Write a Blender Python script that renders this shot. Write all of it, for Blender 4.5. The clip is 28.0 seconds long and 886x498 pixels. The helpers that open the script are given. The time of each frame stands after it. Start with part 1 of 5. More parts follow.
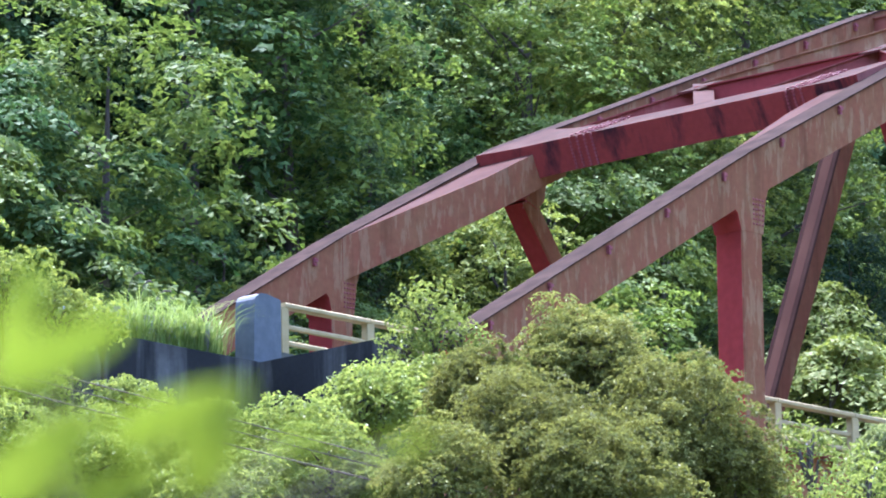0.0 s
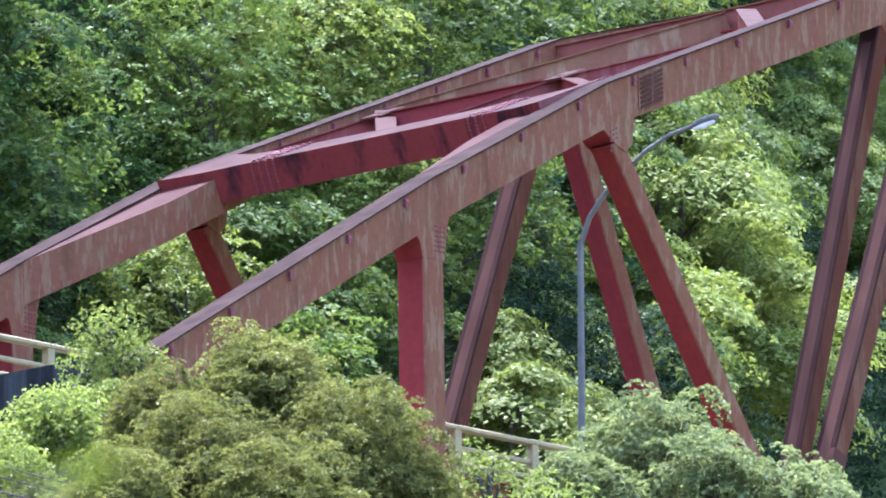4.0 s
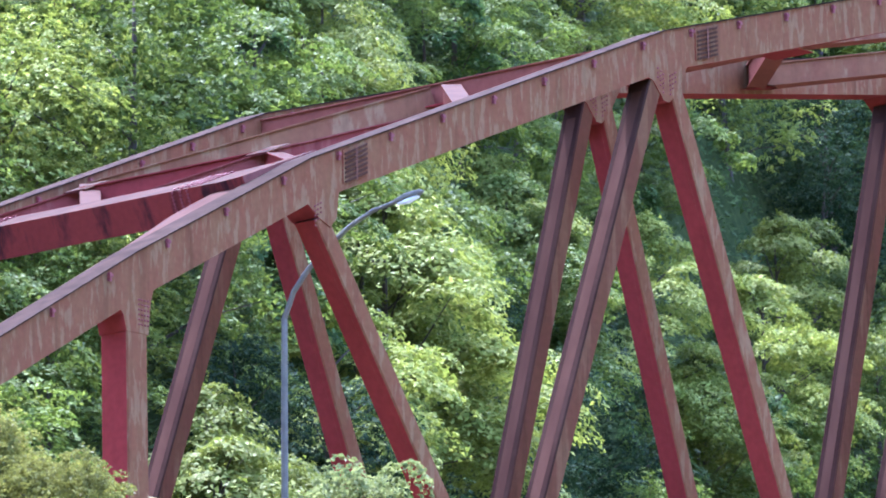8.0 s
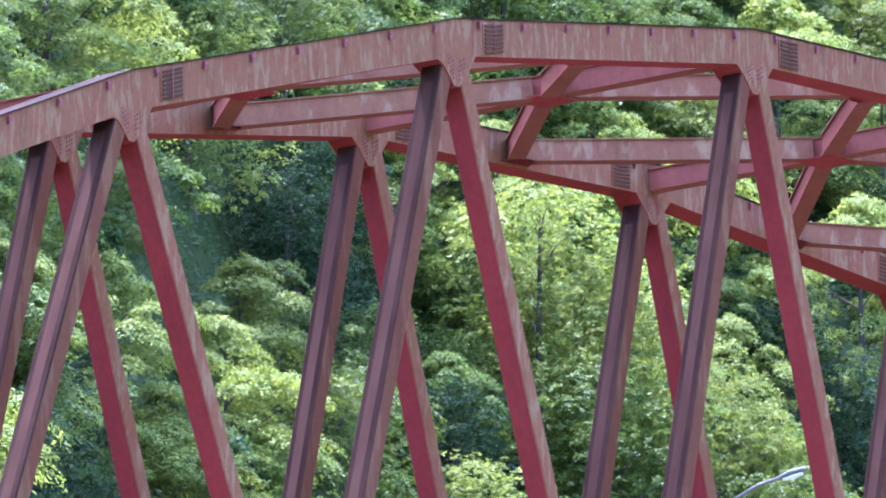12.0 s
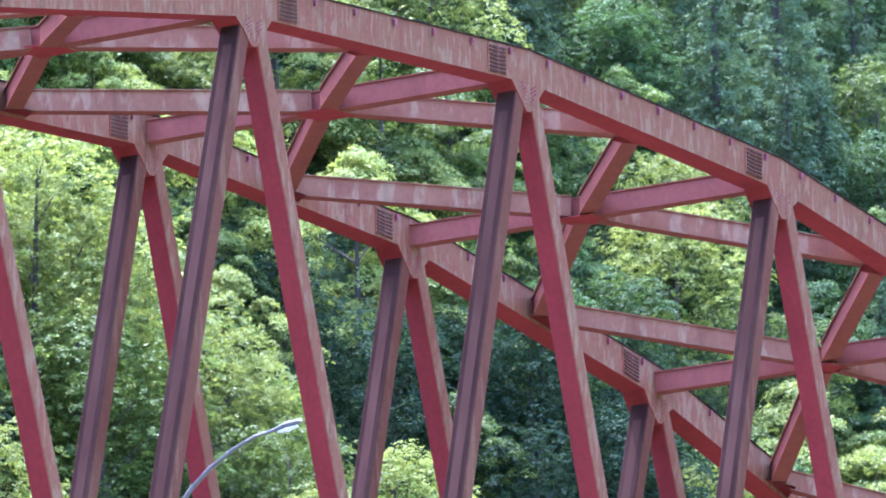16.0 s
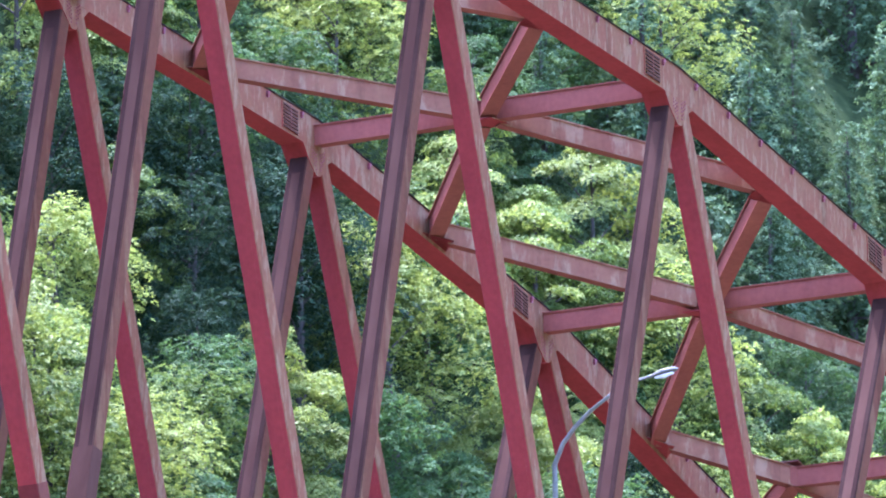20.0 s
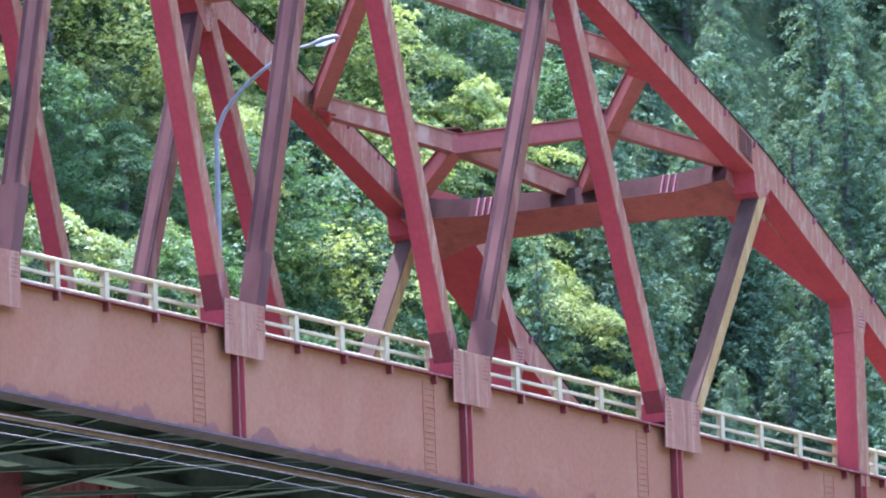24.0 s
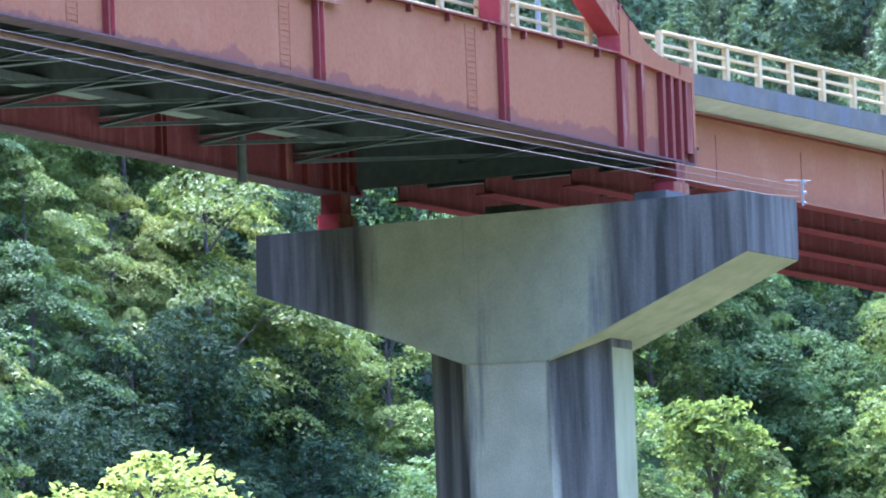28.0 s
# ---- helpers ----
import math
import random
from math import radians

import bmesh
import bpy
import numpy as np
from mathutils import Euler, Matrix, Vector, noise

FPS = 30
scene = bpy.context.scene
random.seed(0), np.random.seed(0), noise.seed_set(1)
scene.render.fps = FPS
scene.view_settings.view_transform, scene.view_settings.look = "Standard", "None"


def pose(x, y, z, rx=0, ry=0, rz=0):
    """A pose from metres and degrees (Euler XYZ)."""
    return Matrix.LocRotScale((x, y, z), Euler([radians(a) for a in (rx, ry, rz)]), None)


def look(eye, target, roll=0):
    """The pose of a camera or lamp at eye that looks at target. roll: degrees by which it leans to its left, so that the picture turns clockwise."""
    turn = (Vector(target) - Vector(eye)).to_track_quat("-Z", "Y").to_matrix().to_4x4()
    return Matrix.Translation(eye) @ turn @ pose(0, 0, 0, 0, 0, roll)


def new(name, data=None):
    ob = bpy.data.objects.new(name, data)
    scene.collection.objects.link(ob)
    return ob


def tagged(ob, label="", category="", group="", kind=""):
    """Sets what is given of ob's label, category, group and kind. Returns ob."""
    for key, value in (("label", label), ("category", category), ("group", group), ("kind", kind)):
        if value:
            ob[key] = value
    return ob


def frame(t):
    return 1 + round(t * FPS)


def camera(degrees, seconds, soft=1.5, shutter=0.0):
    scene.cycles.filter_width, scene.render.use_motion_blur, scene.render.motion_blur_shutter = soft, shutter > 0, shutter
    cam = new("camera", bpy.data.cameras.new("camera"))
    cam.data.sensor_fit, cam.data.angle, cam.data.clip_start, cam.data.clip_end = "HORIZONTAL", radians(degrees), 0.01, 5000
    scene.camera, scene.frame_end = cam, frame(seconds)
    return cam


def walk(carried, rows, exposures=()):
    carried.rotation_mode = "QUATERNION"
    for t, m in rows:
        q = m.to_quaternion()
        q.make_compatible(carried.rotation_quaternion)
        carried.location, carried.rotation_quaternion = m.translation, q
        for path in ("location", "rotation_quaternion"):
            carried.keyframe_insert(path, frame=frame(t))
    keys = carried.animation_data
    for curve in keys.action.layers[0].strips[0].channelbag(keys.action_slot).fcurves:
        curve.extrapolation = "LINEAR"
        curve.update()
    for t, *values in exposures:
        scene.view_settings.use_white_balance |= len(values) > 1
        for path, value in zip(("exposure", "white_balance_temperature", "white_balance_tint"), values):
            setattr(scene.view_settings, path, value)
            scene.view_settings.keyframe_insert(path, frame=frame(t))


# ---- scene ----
# The camera stands on a tripod far off on the valley floor and pans right, then down.
LENS = 5.1
cam = camera(LENS, 28.0, soft=1.9)
EYE = (-144.761, -126.149, 2.964)
# seconds, heading, tilt from straight down, lean
ROWS = [
    (0, -47.132, 101.964, 0.845),
    (0.5, -47.469, 101.981, 0.899),
    (1, -47.639, 101.978, 0.908),
    (1.5, -47.950, 101.997, 0.854),
    (2, -48.139, 102.014, 0.872),
    (2.5, -48.263, 102.026, 0.934),
    (3, -48.418, 102.033, 0.863),
    (3.5, -48.741, 102.054, 0.898),
    (5.5, -49.494, 102.262, 0.887),
    (6, -49.757, 102.352, 1.008),
    (6.5, -50.050, 102.378, 0.955),
    (7, -50.308, 102.409, 0.771),
    (7.5, -50.519, 102.453, 1.031),
    (8, -50.719, 102.485, 1.005),
    (8.5, -51.083, 102.504, 1.037),
    (9, -51.519, 102.562, 1.058),
    (9.5, -51.908, 102.604, 1.087),
    (10, -52.237, 102.639, 1.036),
    (10.5, -52.646, 102.653, 1.089),
    (11, -52.975, 102.647, 1.119),
    (11.5, -53.369, 102.654, 1.134),
    (12, -53.851, 102.657, 1.158),
    (12.5, -54.230, 102.660, 1.143),
    (14.5, -55.700, 102.636, 1.194),
    (15, -56.073, 102.601, 1.192),
    (15.5, -56.416, 102.429, 1.227),
    (16, -56.797, 102.316, 1.255),
    (16.5, -56.983, 102.123, 1.232),
    (17, -57.180, 101.919, 1.298),
    (17.5, -57.506, 101.822, 1.273),
    (18, -57.704, 101.586, 1.316),
    (18.5, -58.004, 101.448, 1.288),
    (19, -58.253, 101.258, 1.318),
    (19.5, -58.462, 101.054, 1.364),
    (20, -58.796, 100.848, 1.285),
    (20.5, -59.049, 100.729, 1.354),
    (22.5, -59.853, 99.770, 1.941),
    (23, -60.082, 99.459, 1.975),
    (23.5, -60.421, 99.190, 1.955),
    (24, -60.651, 98.883, 2.000),
    (24.5, -60.875, 98.581, 2.020),
    (25, -61.228, 98.366, 1.975),
    (25.5, -61.650, 98.073, 2.020),
    (26, -62.150, 97.792, 1.951),
    (26.5, -62.526, 97.481, 2.013),
    (27, -62.665, 96.955, 2.062),
    (27.5, -62.688, 96.570, 2.114),
    (28, -62.719, 96.222, 2.123),
]
EXPOSURES = [(0.0, 3.52, 5140, 22), (8.0, 3.74, 5000, 27), (14.0, 4.1, 4820, 31), (20.0, 4.2, 4800, 33), (28.0, 4.36, 4800, 33)]
walk(cam, [(t, pose(*EYE, tilt, lean, turn)) for t, turn, tilt, lean in ROWS], EXPOSURES)
# the long lens is open: leaves close to it melt into soft discs
cam.data.dof.use_dof = True
cam.data.dof.focus_distance = 225.0
cam.data.dof.aperture_fstop = 8.0

# ---- world, sun ----
SUN_HIGH, SUN_TURN = 68.0, 34.0     # degrees: height, and heading clockwise from +y
world = bpy.data.worlds.new("sky")
scene.world = world
world.use_nodes = True
wn = world.node_tree.nodes
sky = wn.new("ShaderNodeTexSky")
sky.sky_type = 'NISHITA'
sky.sun_disc = False
sky.sun_elevation = radians(SUN_HIGH)
sky.sun_rotation = radians(SUN_TURN)
sky.dust_density = 2.5
sky.air_density = 1.0
wn["Background"].inputs["Strength"].default_value = 0.15
world.node_tree.links.new(sky.outputs[0], wn["Background"].inputs["Color"])
sun = new("sun", bpy.data.lights.new("sun", 'SUN'))
sun.data.energy = 1.95
sun.data.angle = radians(0.53)
sun.data.color = (1.0, 0.95, 0.86)
_to = Vector((math.sin(radians(SUN_TURN)) * math.cos(radians(SUN_HIGH)),
              math.cos(radians(SUN_TURN)) * math.cos(radians(SUN_HIGH)), math.sin(radians(SUN_HIGH))))
sun.matrix_world = look(_to * 100 + Vector((50, 0, 60)), Vector((50, 0, 60)))

# ---- materials ----
def material(name):
    m = bpy.data.materials.new(name)
    m.use_nodes = True
    return m, m.node_tree.nodes, m.node_tree.links, m.node_tree.nodes["Principled BSDF"]


def ramp(nodes, links, fac, stops):
    r = nodes.new("ShaderNodeValToRGB")
    while len(r.color_ramp.elements) < len(stops):
        r.color_ramp.elements.new(0.5)
    for e, (p, c) in zip(r.color_ramp.elements, stops):
        e.position, e.color = p, (*c, 1) if len(c) == 3 else c
    links.new(fac, r.inputs[0])
    return r.outputs[0]


def noise_of(nodes, links, scale, detail=4, stretch=(1, 1, 1), rough=0.55, space="Object"):
    co = nodes.new("ShaderNodeTexCoord")
    mp = nodes.new("ShaderNodeMapping")
    mp.inputs["Scale"].default_value = stretch
    links.new(co.outputs[space], mp.inputs[0])
    n = nodes.new("ShaderNodeTexNoise")
    n.inputs["Scale"].default_value = scale
    n.inputs["Detail"].default_value = detail
    n.inputs["Roughness"].default_value = rough
    links.new(mp.outputs[0], n.inputs["Vector"])
    return n.outputs[0]


def mixed(nodes, links, fac, a, b, blend='MIX'):
    m = nodes.new("ShaderNodeMix")
    m.data_type, m.blend_type = 'RGBA', blend
    for sock, v in ((m.inputs[0], fac), (m.inputs[6], a), (m.inputs[7], b)):
        if isinstance(v, (int, float)):
            sock.default_value = v
        elif isinstance(v, tuple):
            sock.default_value = (*v, 1)
        else:
            links.new(v, sock)
    return m.outputs[2]


def bumped(nodes, links, bsdf, height, strength=0.3, distance=0.02):
    b = nodes.new("ShaderNodeBump")
    b.inputs["Strength"].default_value = strength
    b.inputs["Distance"].default_value = distance
    links.new(height, b.inputs["Height"])
    links.new(b.outputs[0], bsdf.inputs["Normal"])


def steel_paint(name, clean, faded, chalk, streaks, low_stain=False, run_size=(3.4, 0.13), sooty=0.12, drips=0.35, mottle=0.6):
    """Old paint on steel: cleaner on most faces, faded and streaked on those to -y, grimy on those that look up."""
    m, n, l, b = material(name)
    fine = noise_of(n, l, 7.0, 6)
    wide = noise_of(n, l, 0.5, 5)
    blotch = noise_of(n, l, 1.6, 6, (1, 1, 0.5), 0.65)
    col = mixed(n, l, ramp(n, l, wide, [(0.35, (0, 0, 0)), (0.7, (0.6, 0.6, 0.6))]), clean, tuple(c * 0.78 for c in clean))
    geo = n.new("ShaderNodeNewGeometry")
    sep = n.new("ShaderNodeSeparateXYZ")
    l.new(geo.outputs["True Normal"], sep.inputs[0])
    # faces that look to -y
    neg = n.new("ShaderNodeMath")
    neg.operation = 'MULTIPLY'
    l.new(sep.outputs[1], neg.inputs[0])
    neg.inputs[1].default_value = -1.0
    side = ramp(n, l, neg.outputs[0], [(0.35, (0, 0, 0)), (0.75, (1, 1, 1))])
    old = mixed(n, l, ramp(n, l, blotch, [(0.35, (0, 0, 0)), (0.65, (mottle,) * 3)]), faded, tuple(0.5 * f + 0.35 * c for f, c in zip(faded, clean)))
    run = noise_of(n, l, run_size[0], 5, (1, 1, run_size[1]), 0.6)
    old = mixed(n, l, ramp(n, l, run, [(0.52, (0, 0, 0)), (0.59, (streaks,) * 3)]), old, chalk)
    drip = noise_of(n, l, 2.1, 5, (1, 1, 0.09), 0.6)
    old = mixed(n, l, ramp(n, l, drip, [(0.55, (0, 0, 0)), (0.70, (drips,) * 3)]), old, tuple(0.35 * f for f in faded))
    soot = noise_of(n, l, 1.7, 6, (1, 1, 0.12), 0.62)
    col = mixed(n, l, ramp(n, l, soot, [(0.50, (0, 0, 0)), (0.66, (sooty,) * 3)]), col, (0.022, 0.012, 0.014))
    col = mixed(n, l, side, col, old)
    up = ramp(n, l, sep.outputs[2], [(0.1, (0, 0, 0)), (0.24, (0.94, 0.94, 0.94))])
    grime = mixed(n, l, ramp(n, l, noise_of(n, l, 1.1, 6, (1, 1, 0.3)), [(0.35, (0, 0, 0)), (0.7, (1, 1, 1))]), (0.022, 0.011, 0.008), (0.042, 0.023, 0.016))
    col = mixed(n, l, up, col, grime)
    col = mixed(n, l, 0.25, col, ramp(n, l, fine, [(0.3, (0.35, 0.35, 0.35)), (0.7, (1, 1, 1))]), 'MULTIPLY')
    if low_stain:
        co = n.new("ShaderNodeTexCoord")
        sz = n.new("ShaderNodeSeparateXYZ")
        l.new(co.outputs["Object"], sz.inputs[0])
        mr = n.new("ShaderNodeMapRange")
        mr.inputs["From Min"].default_value, mr.inputs["From Max"].default_value = 37.2, 38.1
        mr.inputs["To Min"].default_value, mr.inputs["To Max"].default_value = 0.32, -0.25
        l.new(sz.outputs[2], mr.inputs[0])
        ad = n.new("ShaderNodeMath")
        l.new(mr.outputs[0], ad.inputs[0])
        l.new(noise_of(n, l, 0.8, 5), ad.inputs[1])
        col = mixed(n, l, ramp(n, l, ad.outputs[0], [(0.58, (0, 0, 0)), (0.64, (0.7, 0.7, 0.7))]), col, (0.098, 0.043, 0.030))
    l.new(col, b.inputs["Base Color"])
    b.inputs["Roughness"].default_value = 0.75
    b.inputs["Specular IOR Level"].default_value = 0.02
    bumped(n, l, b, fine, 0.15, 0.01)
    return m


def plain(name, a, c, scale=3.0, rough=0.6, metal=0.0, stretch=(1, 1, 1), bump=0.2, gloss=0.2):
    m, n, l, b = material(name)
    f = noise_of(n, l, scale, 6, stretch)
    g = noise_of(n, l, scale * 0.13, 4, stretch)
    col = mixed(n, l, ramp(n, l, f, [(0.35, (0, 0, 0)), (0.68, (1, 1, 1))]), a, c)
    col = mixed(n, l, ramp(n, l, g, [(0.4, (0, 0, 0)), (0.7, (0.5, 0.5, 0.5))]), col, tuple(x * 0.7 for x in a))
    l.new(col, b.inputs["Base Color"])
    b.inputs["Roughness"].default_value = rough
    b.inputs["Metallic"].default_value = metal
    b.inputs["Specular IOR Level"].default_value = gloss
    bumped(n, l, b, f, bump, 0.015)
    return m


def concrete(name, light, dark, black, stain, washed=()):
    """Cast concrete with dark algae runs down from the top and form lines."""
    m, n, l, b = material(name)
    col = mixed(n, l, ramp(n, l, noise_of(n, l, 1.2, 7), [(0.3, (0, 0, 0)), (0.7, (1, 1, 1))]), light, dark)
    runs = noise_of(n, l, 0.9, 6, (1, 1, 0.09), 0.62)
    col = mixed(n, l, ramp(n, l, runs, [(0.62 - stain * 0.3, (0, 0, 0)), (0.72 - stain * 0.25, (0.9, 0.9, 0.9))]), col, black)
    if washed:
        # the ends that stand out from under the deck are rained on and have gone dark
        co = n.new("ShaderNodeTexCoord")
        sy = n.new("ShaderNodeSeparateXYZ")
        l.new(co.outputs["Object"], sy.inputs[0])
        off = n.new("ShaderNodeMath")
        off.operation = 'SUBTRACT'
        l.new(sy.outputs[1], off.inputs[0])
        off.inputs[1].default_value = washed[0]
        ab = n.new("ShaderNodeMath")
        ab.operation = 'ABSOLUTE'
        l.new(off.outputs[0], ab.inputs[0])
        sm = n.new("ShaderNodeMath")
        sm.operation = 'MULTIPLY_ADD'
        l.new(noise_of(n, l, 0.8, 5, (1, 1, 0.12)), sm.inputs[0])
        sm.inputs[1].default_value = 1.6
        l.new(ab.outputs[0], sm.inputs[2])
        dv = n.new("ShaderNodeMath")
        dv.operation = 'DIVIDE'
        l.new(sm.outputs[0], dv.inputs[0])
        dv.inputs[1].default_value = 10.0
        streaky = mixed(n, l, ramp(n, l, noise_of(n, l, 1.6, 6, (1, 1, 0.06)), [(0.4, (0, 0, 0)), (0.62, (1, 1, 1))]), (0.020, 0.020, 0.017), (0.088, 0.086, 0.070))
        col = mixed(n, l, ramp(n, l, dv.outputs[0], [(washed[1], (0, 0, 0)), (washed[1] + washed[2], (0.93, 0.93, 0.93))]), col, streaky)
    fine = noise_of(n, l, 14, 5)
    col = mixed(n, l, 0.3, col, ramp(n, l, fine, [(0.3, (0.4, 0.4, 0.4)), (0.7, (1, 1, 1))]), 'MULTIPLY')
    l.new(col, b.inputs["Base Color"])
    b.inputs["Roughness"].default_value = 0.95
    b.inputs["Specular IOR Level"].default_value = 0.12
    bumped(n, l, b, fine, 0.3, 0.02)
    return m


def leafy(name, dark, light, gloss=0.55, thin=0.4, shine=0.08):
    """Leaves: each one a little different, each tree too, with light coming through."""
    m, n, l, b = material(name)
    geo = n.new("ShaderNodeNewGeometry")
    info = n.new("ShaderNodeObjectInfo")
    col = mixed(n, l, geo.outputs["Random Per Island"], dark, light)
    hue = n.new("ShaderNodeHueSaturation")
    mr = n.new("ShaderNodeMapRange")
    mr.inputs["To Min"].default_value, mr.inputs["To Max"].default_value = 0.75, 1.18
    l.new(info.outputs["Random"], mr.inputs[0])
    l.new(mr.outputs[0], hue.inputs["Value"])
    l.new(col, hue.inputs["Color"])
    l.new(hue.outputs[0], b.inputs["Base Color"])
    b.inputs["Roughness"].default_value = gloss
    b.inputs["Specular IOR Level"].default_value = shine
    tr = n.new("ShaderNodeBsdfTranslucent")
    bright = mixed(n, l, 1.0, hue.outputs[0], (1.0, 1.0, 0.75), 'MULTIPLY')
    l.new(bright, tr.inputs[0])
    mx = n.new("ShaderNodeMixShader")
    mx.inputs[0].default_value = thin
    l.new(b.outputs[0], mx.inputs[1])
    l.new(tr.outputs[0], mx.inputs[2])
    l.new(mx.outputs[0], n["Material Output"].inputs[0])
    return m


RED = steel_paint("red_bridge_paint", (0.255, 0.038, 0.0336), (0.165, 0.079, 0.037), (0.25, 0.18, 0.0966), 0.38, drips=0.45, run_size=(5.5, 0.22))
RED_DULL = steel_paint("dull_diagonal_paint", (0.15, 0.034, 0.0302), (0.105, 0.044, 0.021), (0.2, 0.12, 0.0588), 0.3, drips=0.45, run_size=(2.0, 0.1))
TAN_SUNLIT = steel_paint("sunlit_diagonal_paint", (0.21, 0.115, 0.0353), (0.2, 0.118, 0.0353), (0.27, 0.175, 0.0672), 0.5, drips=0.45, run_size=(2.0, 0.1))
RED_SOOTY = steel_paint("red_sooty_paint", (0.19, 0.034, 0.028), (0.2, 0.08, 0.063), (0.36, 0.25, 0.185), 0.5, sooty=0.9)
RED_PORTAL = steel_paint("red_portal_paint", (0.215, 0.062, 0.0378), (0.2, 0.08, 0.063), (0.36, 0.25, 0.185), 0.5, sooty=0.25)
# far and inner girders: the deck's shade is put into the paint colour
RED_SHADED = steel_paint("shaded_girder_paint", (0.115, 0.024, 0.0235), (0.115, 0.036, 0.0319), (0.18, 0.09, 0.0672), 0.3)
FLANGE_DARK = plain("dark_flange_paint", (0.045, 0.026, 0.024), (0.085, 0.048, 0.042), 2.5, 0.85)
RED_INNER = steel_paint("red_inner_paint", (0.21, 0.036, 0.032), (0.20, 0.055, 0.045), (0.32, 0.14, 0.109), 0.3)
PINK = steel_paint("faded_girder_paint", (0.28, 0.05, 0.0462), (0.175, 0.078, 0.0344), (0.21, 0.108, 0.0521), 0.3, True, (0.5, 0.8), drips=0.05, mottle=0.15)
# the darker first tone holds the shade under the approach deck
PINK_PLAIN = steel_paint("approach_girder_paint", (0.12, 0.03, 0.0252), (0.205, 0.092, 0.0462), (0.24, 0.13, 0.0714), 0.3, False, (0.5, 0.8), drips=0.05, mottle=0.15)
RED_DARK = steel_paint("dark_red_paint", (0.135, 0.027, 0.022), (0.13, 0.048, 0.0302), (0.24, 0.13, 0.0924), 0.4)
BOLT = plain("bolt_paint", (0.15, 0.03, 0.035), (0.24, 0.07, 0.07), 20)
GREEN_STEEL = plain("green_steel", (0.048, 0.062, 0.046), (0.075, 0.09, 0.064), 4)
RED_BRACE = steel_paint("brace_paint", (0.225, 0.07, 0.0462), (0.215, 0.1, 0.0521), (0.31, 0.21, 0.118), 0.5, mottle=1.0, run_size=(2.0, 0.3))
LIT_GREEN = plain("lit_green_steel", (0.10, 0.135, 0.085), (0.14, 0.175, 0.11), 4)
PALE_CONCRETE = plain("pale_concrete", (0.20, 0.205, 0.105), (0.135, 0.145, 0.07), 1.4, 0.95, stretch=(1, 1, 0.3))
SOFFIT_CONCRETE = plain("soffit_concrete", (0.30, 0.30, 0.20), (0.36, 0.36, 0.25), 2, 0.95)
GUSSET_PAINT = steel_paint("gusset_paint", (0.2, 0.05, 0.042), (0.175, 0.085, 0.042), (0.23, 0.14, 0.0756), 0.5, run_size=(5.0, 0.08))
PIPE_BROWN = plain("brown_pipe_paint", (0.075, 0.048, 0.026), (0.12, 0.08, 0.045), 3, 0.8)
DARK_STRIPE = plain("dark_stripe_paint", (0.054, 0.023, 0.015), (0.084, 0.039, 0.025), 1.2, 0.8, stretch=(1, 1, 0.2), bump=0.0, gloss=0.03)
TOP_GRIME = plain("rib_top_grime", (0.021, 0.013, 0.010), (0.040, 0.025, 0.019), 2.0, 0.95, gloss=0.02)
GUARD_WHITE = plain("guardrail_paint", (0.31, 0.325, 0.31), (0.39, 0.405, 0.385), 5, 0.6)
CREAM = plain("cream_rail_paint", (0.27, 0.205, 0.085), (0.33, 0.258, 0.12), 5, 0.7)
GREY_STEEL = plain("galvanised_steel", (0.135, 0.132, 0.108), (0.18, 0.176, 0.142), 6, 0.6, 0.0)
SLATE = plain("grey_parapet_stone", (0.062, 0.070, 0.074), (0.082, 0.090, 0.094), 7, 0.5)
CONCRETE = concrete("pier_concrete", (0.225, 0.235, 0.145), (0.175, 0.185, 0.115), (0.10, 0.105, 0.09), 0.15, (5.3, 0.44, 0.06))
CONCRETE_COLUMN = concrete("column_concrete", (0.27, 0.275, 0.185), (0.22, 0.225, 0.15), (0.10, 0.105, 0.09), 0.15, (4.85, 0.20, 0.03))
CONCRETE_BLACK = concrete("algae_concrete", (0.105, 0.100, 0.086), (0.052, 0.049, 0.043), (0.012, 0.012, 0.011), 0.75)
CONCRETE_SLAB = concrete("slab_concrete", (0.095, 0.092, 0.068), (0.058, 0.057, 0.044), (0.08, 0.085, 0.08), 0.5)
ASPHALT = plain("asphalt", (0.05, 0.05, 0.05), (0.07, 0.07, 0.068), 8, 0.9)
BARK = plain("bark", (0.045, 0.036, 0.028), (0.085, 0.070, 0.055), 6, 0.9, 0, (1, 1, 0.2), 0.6)
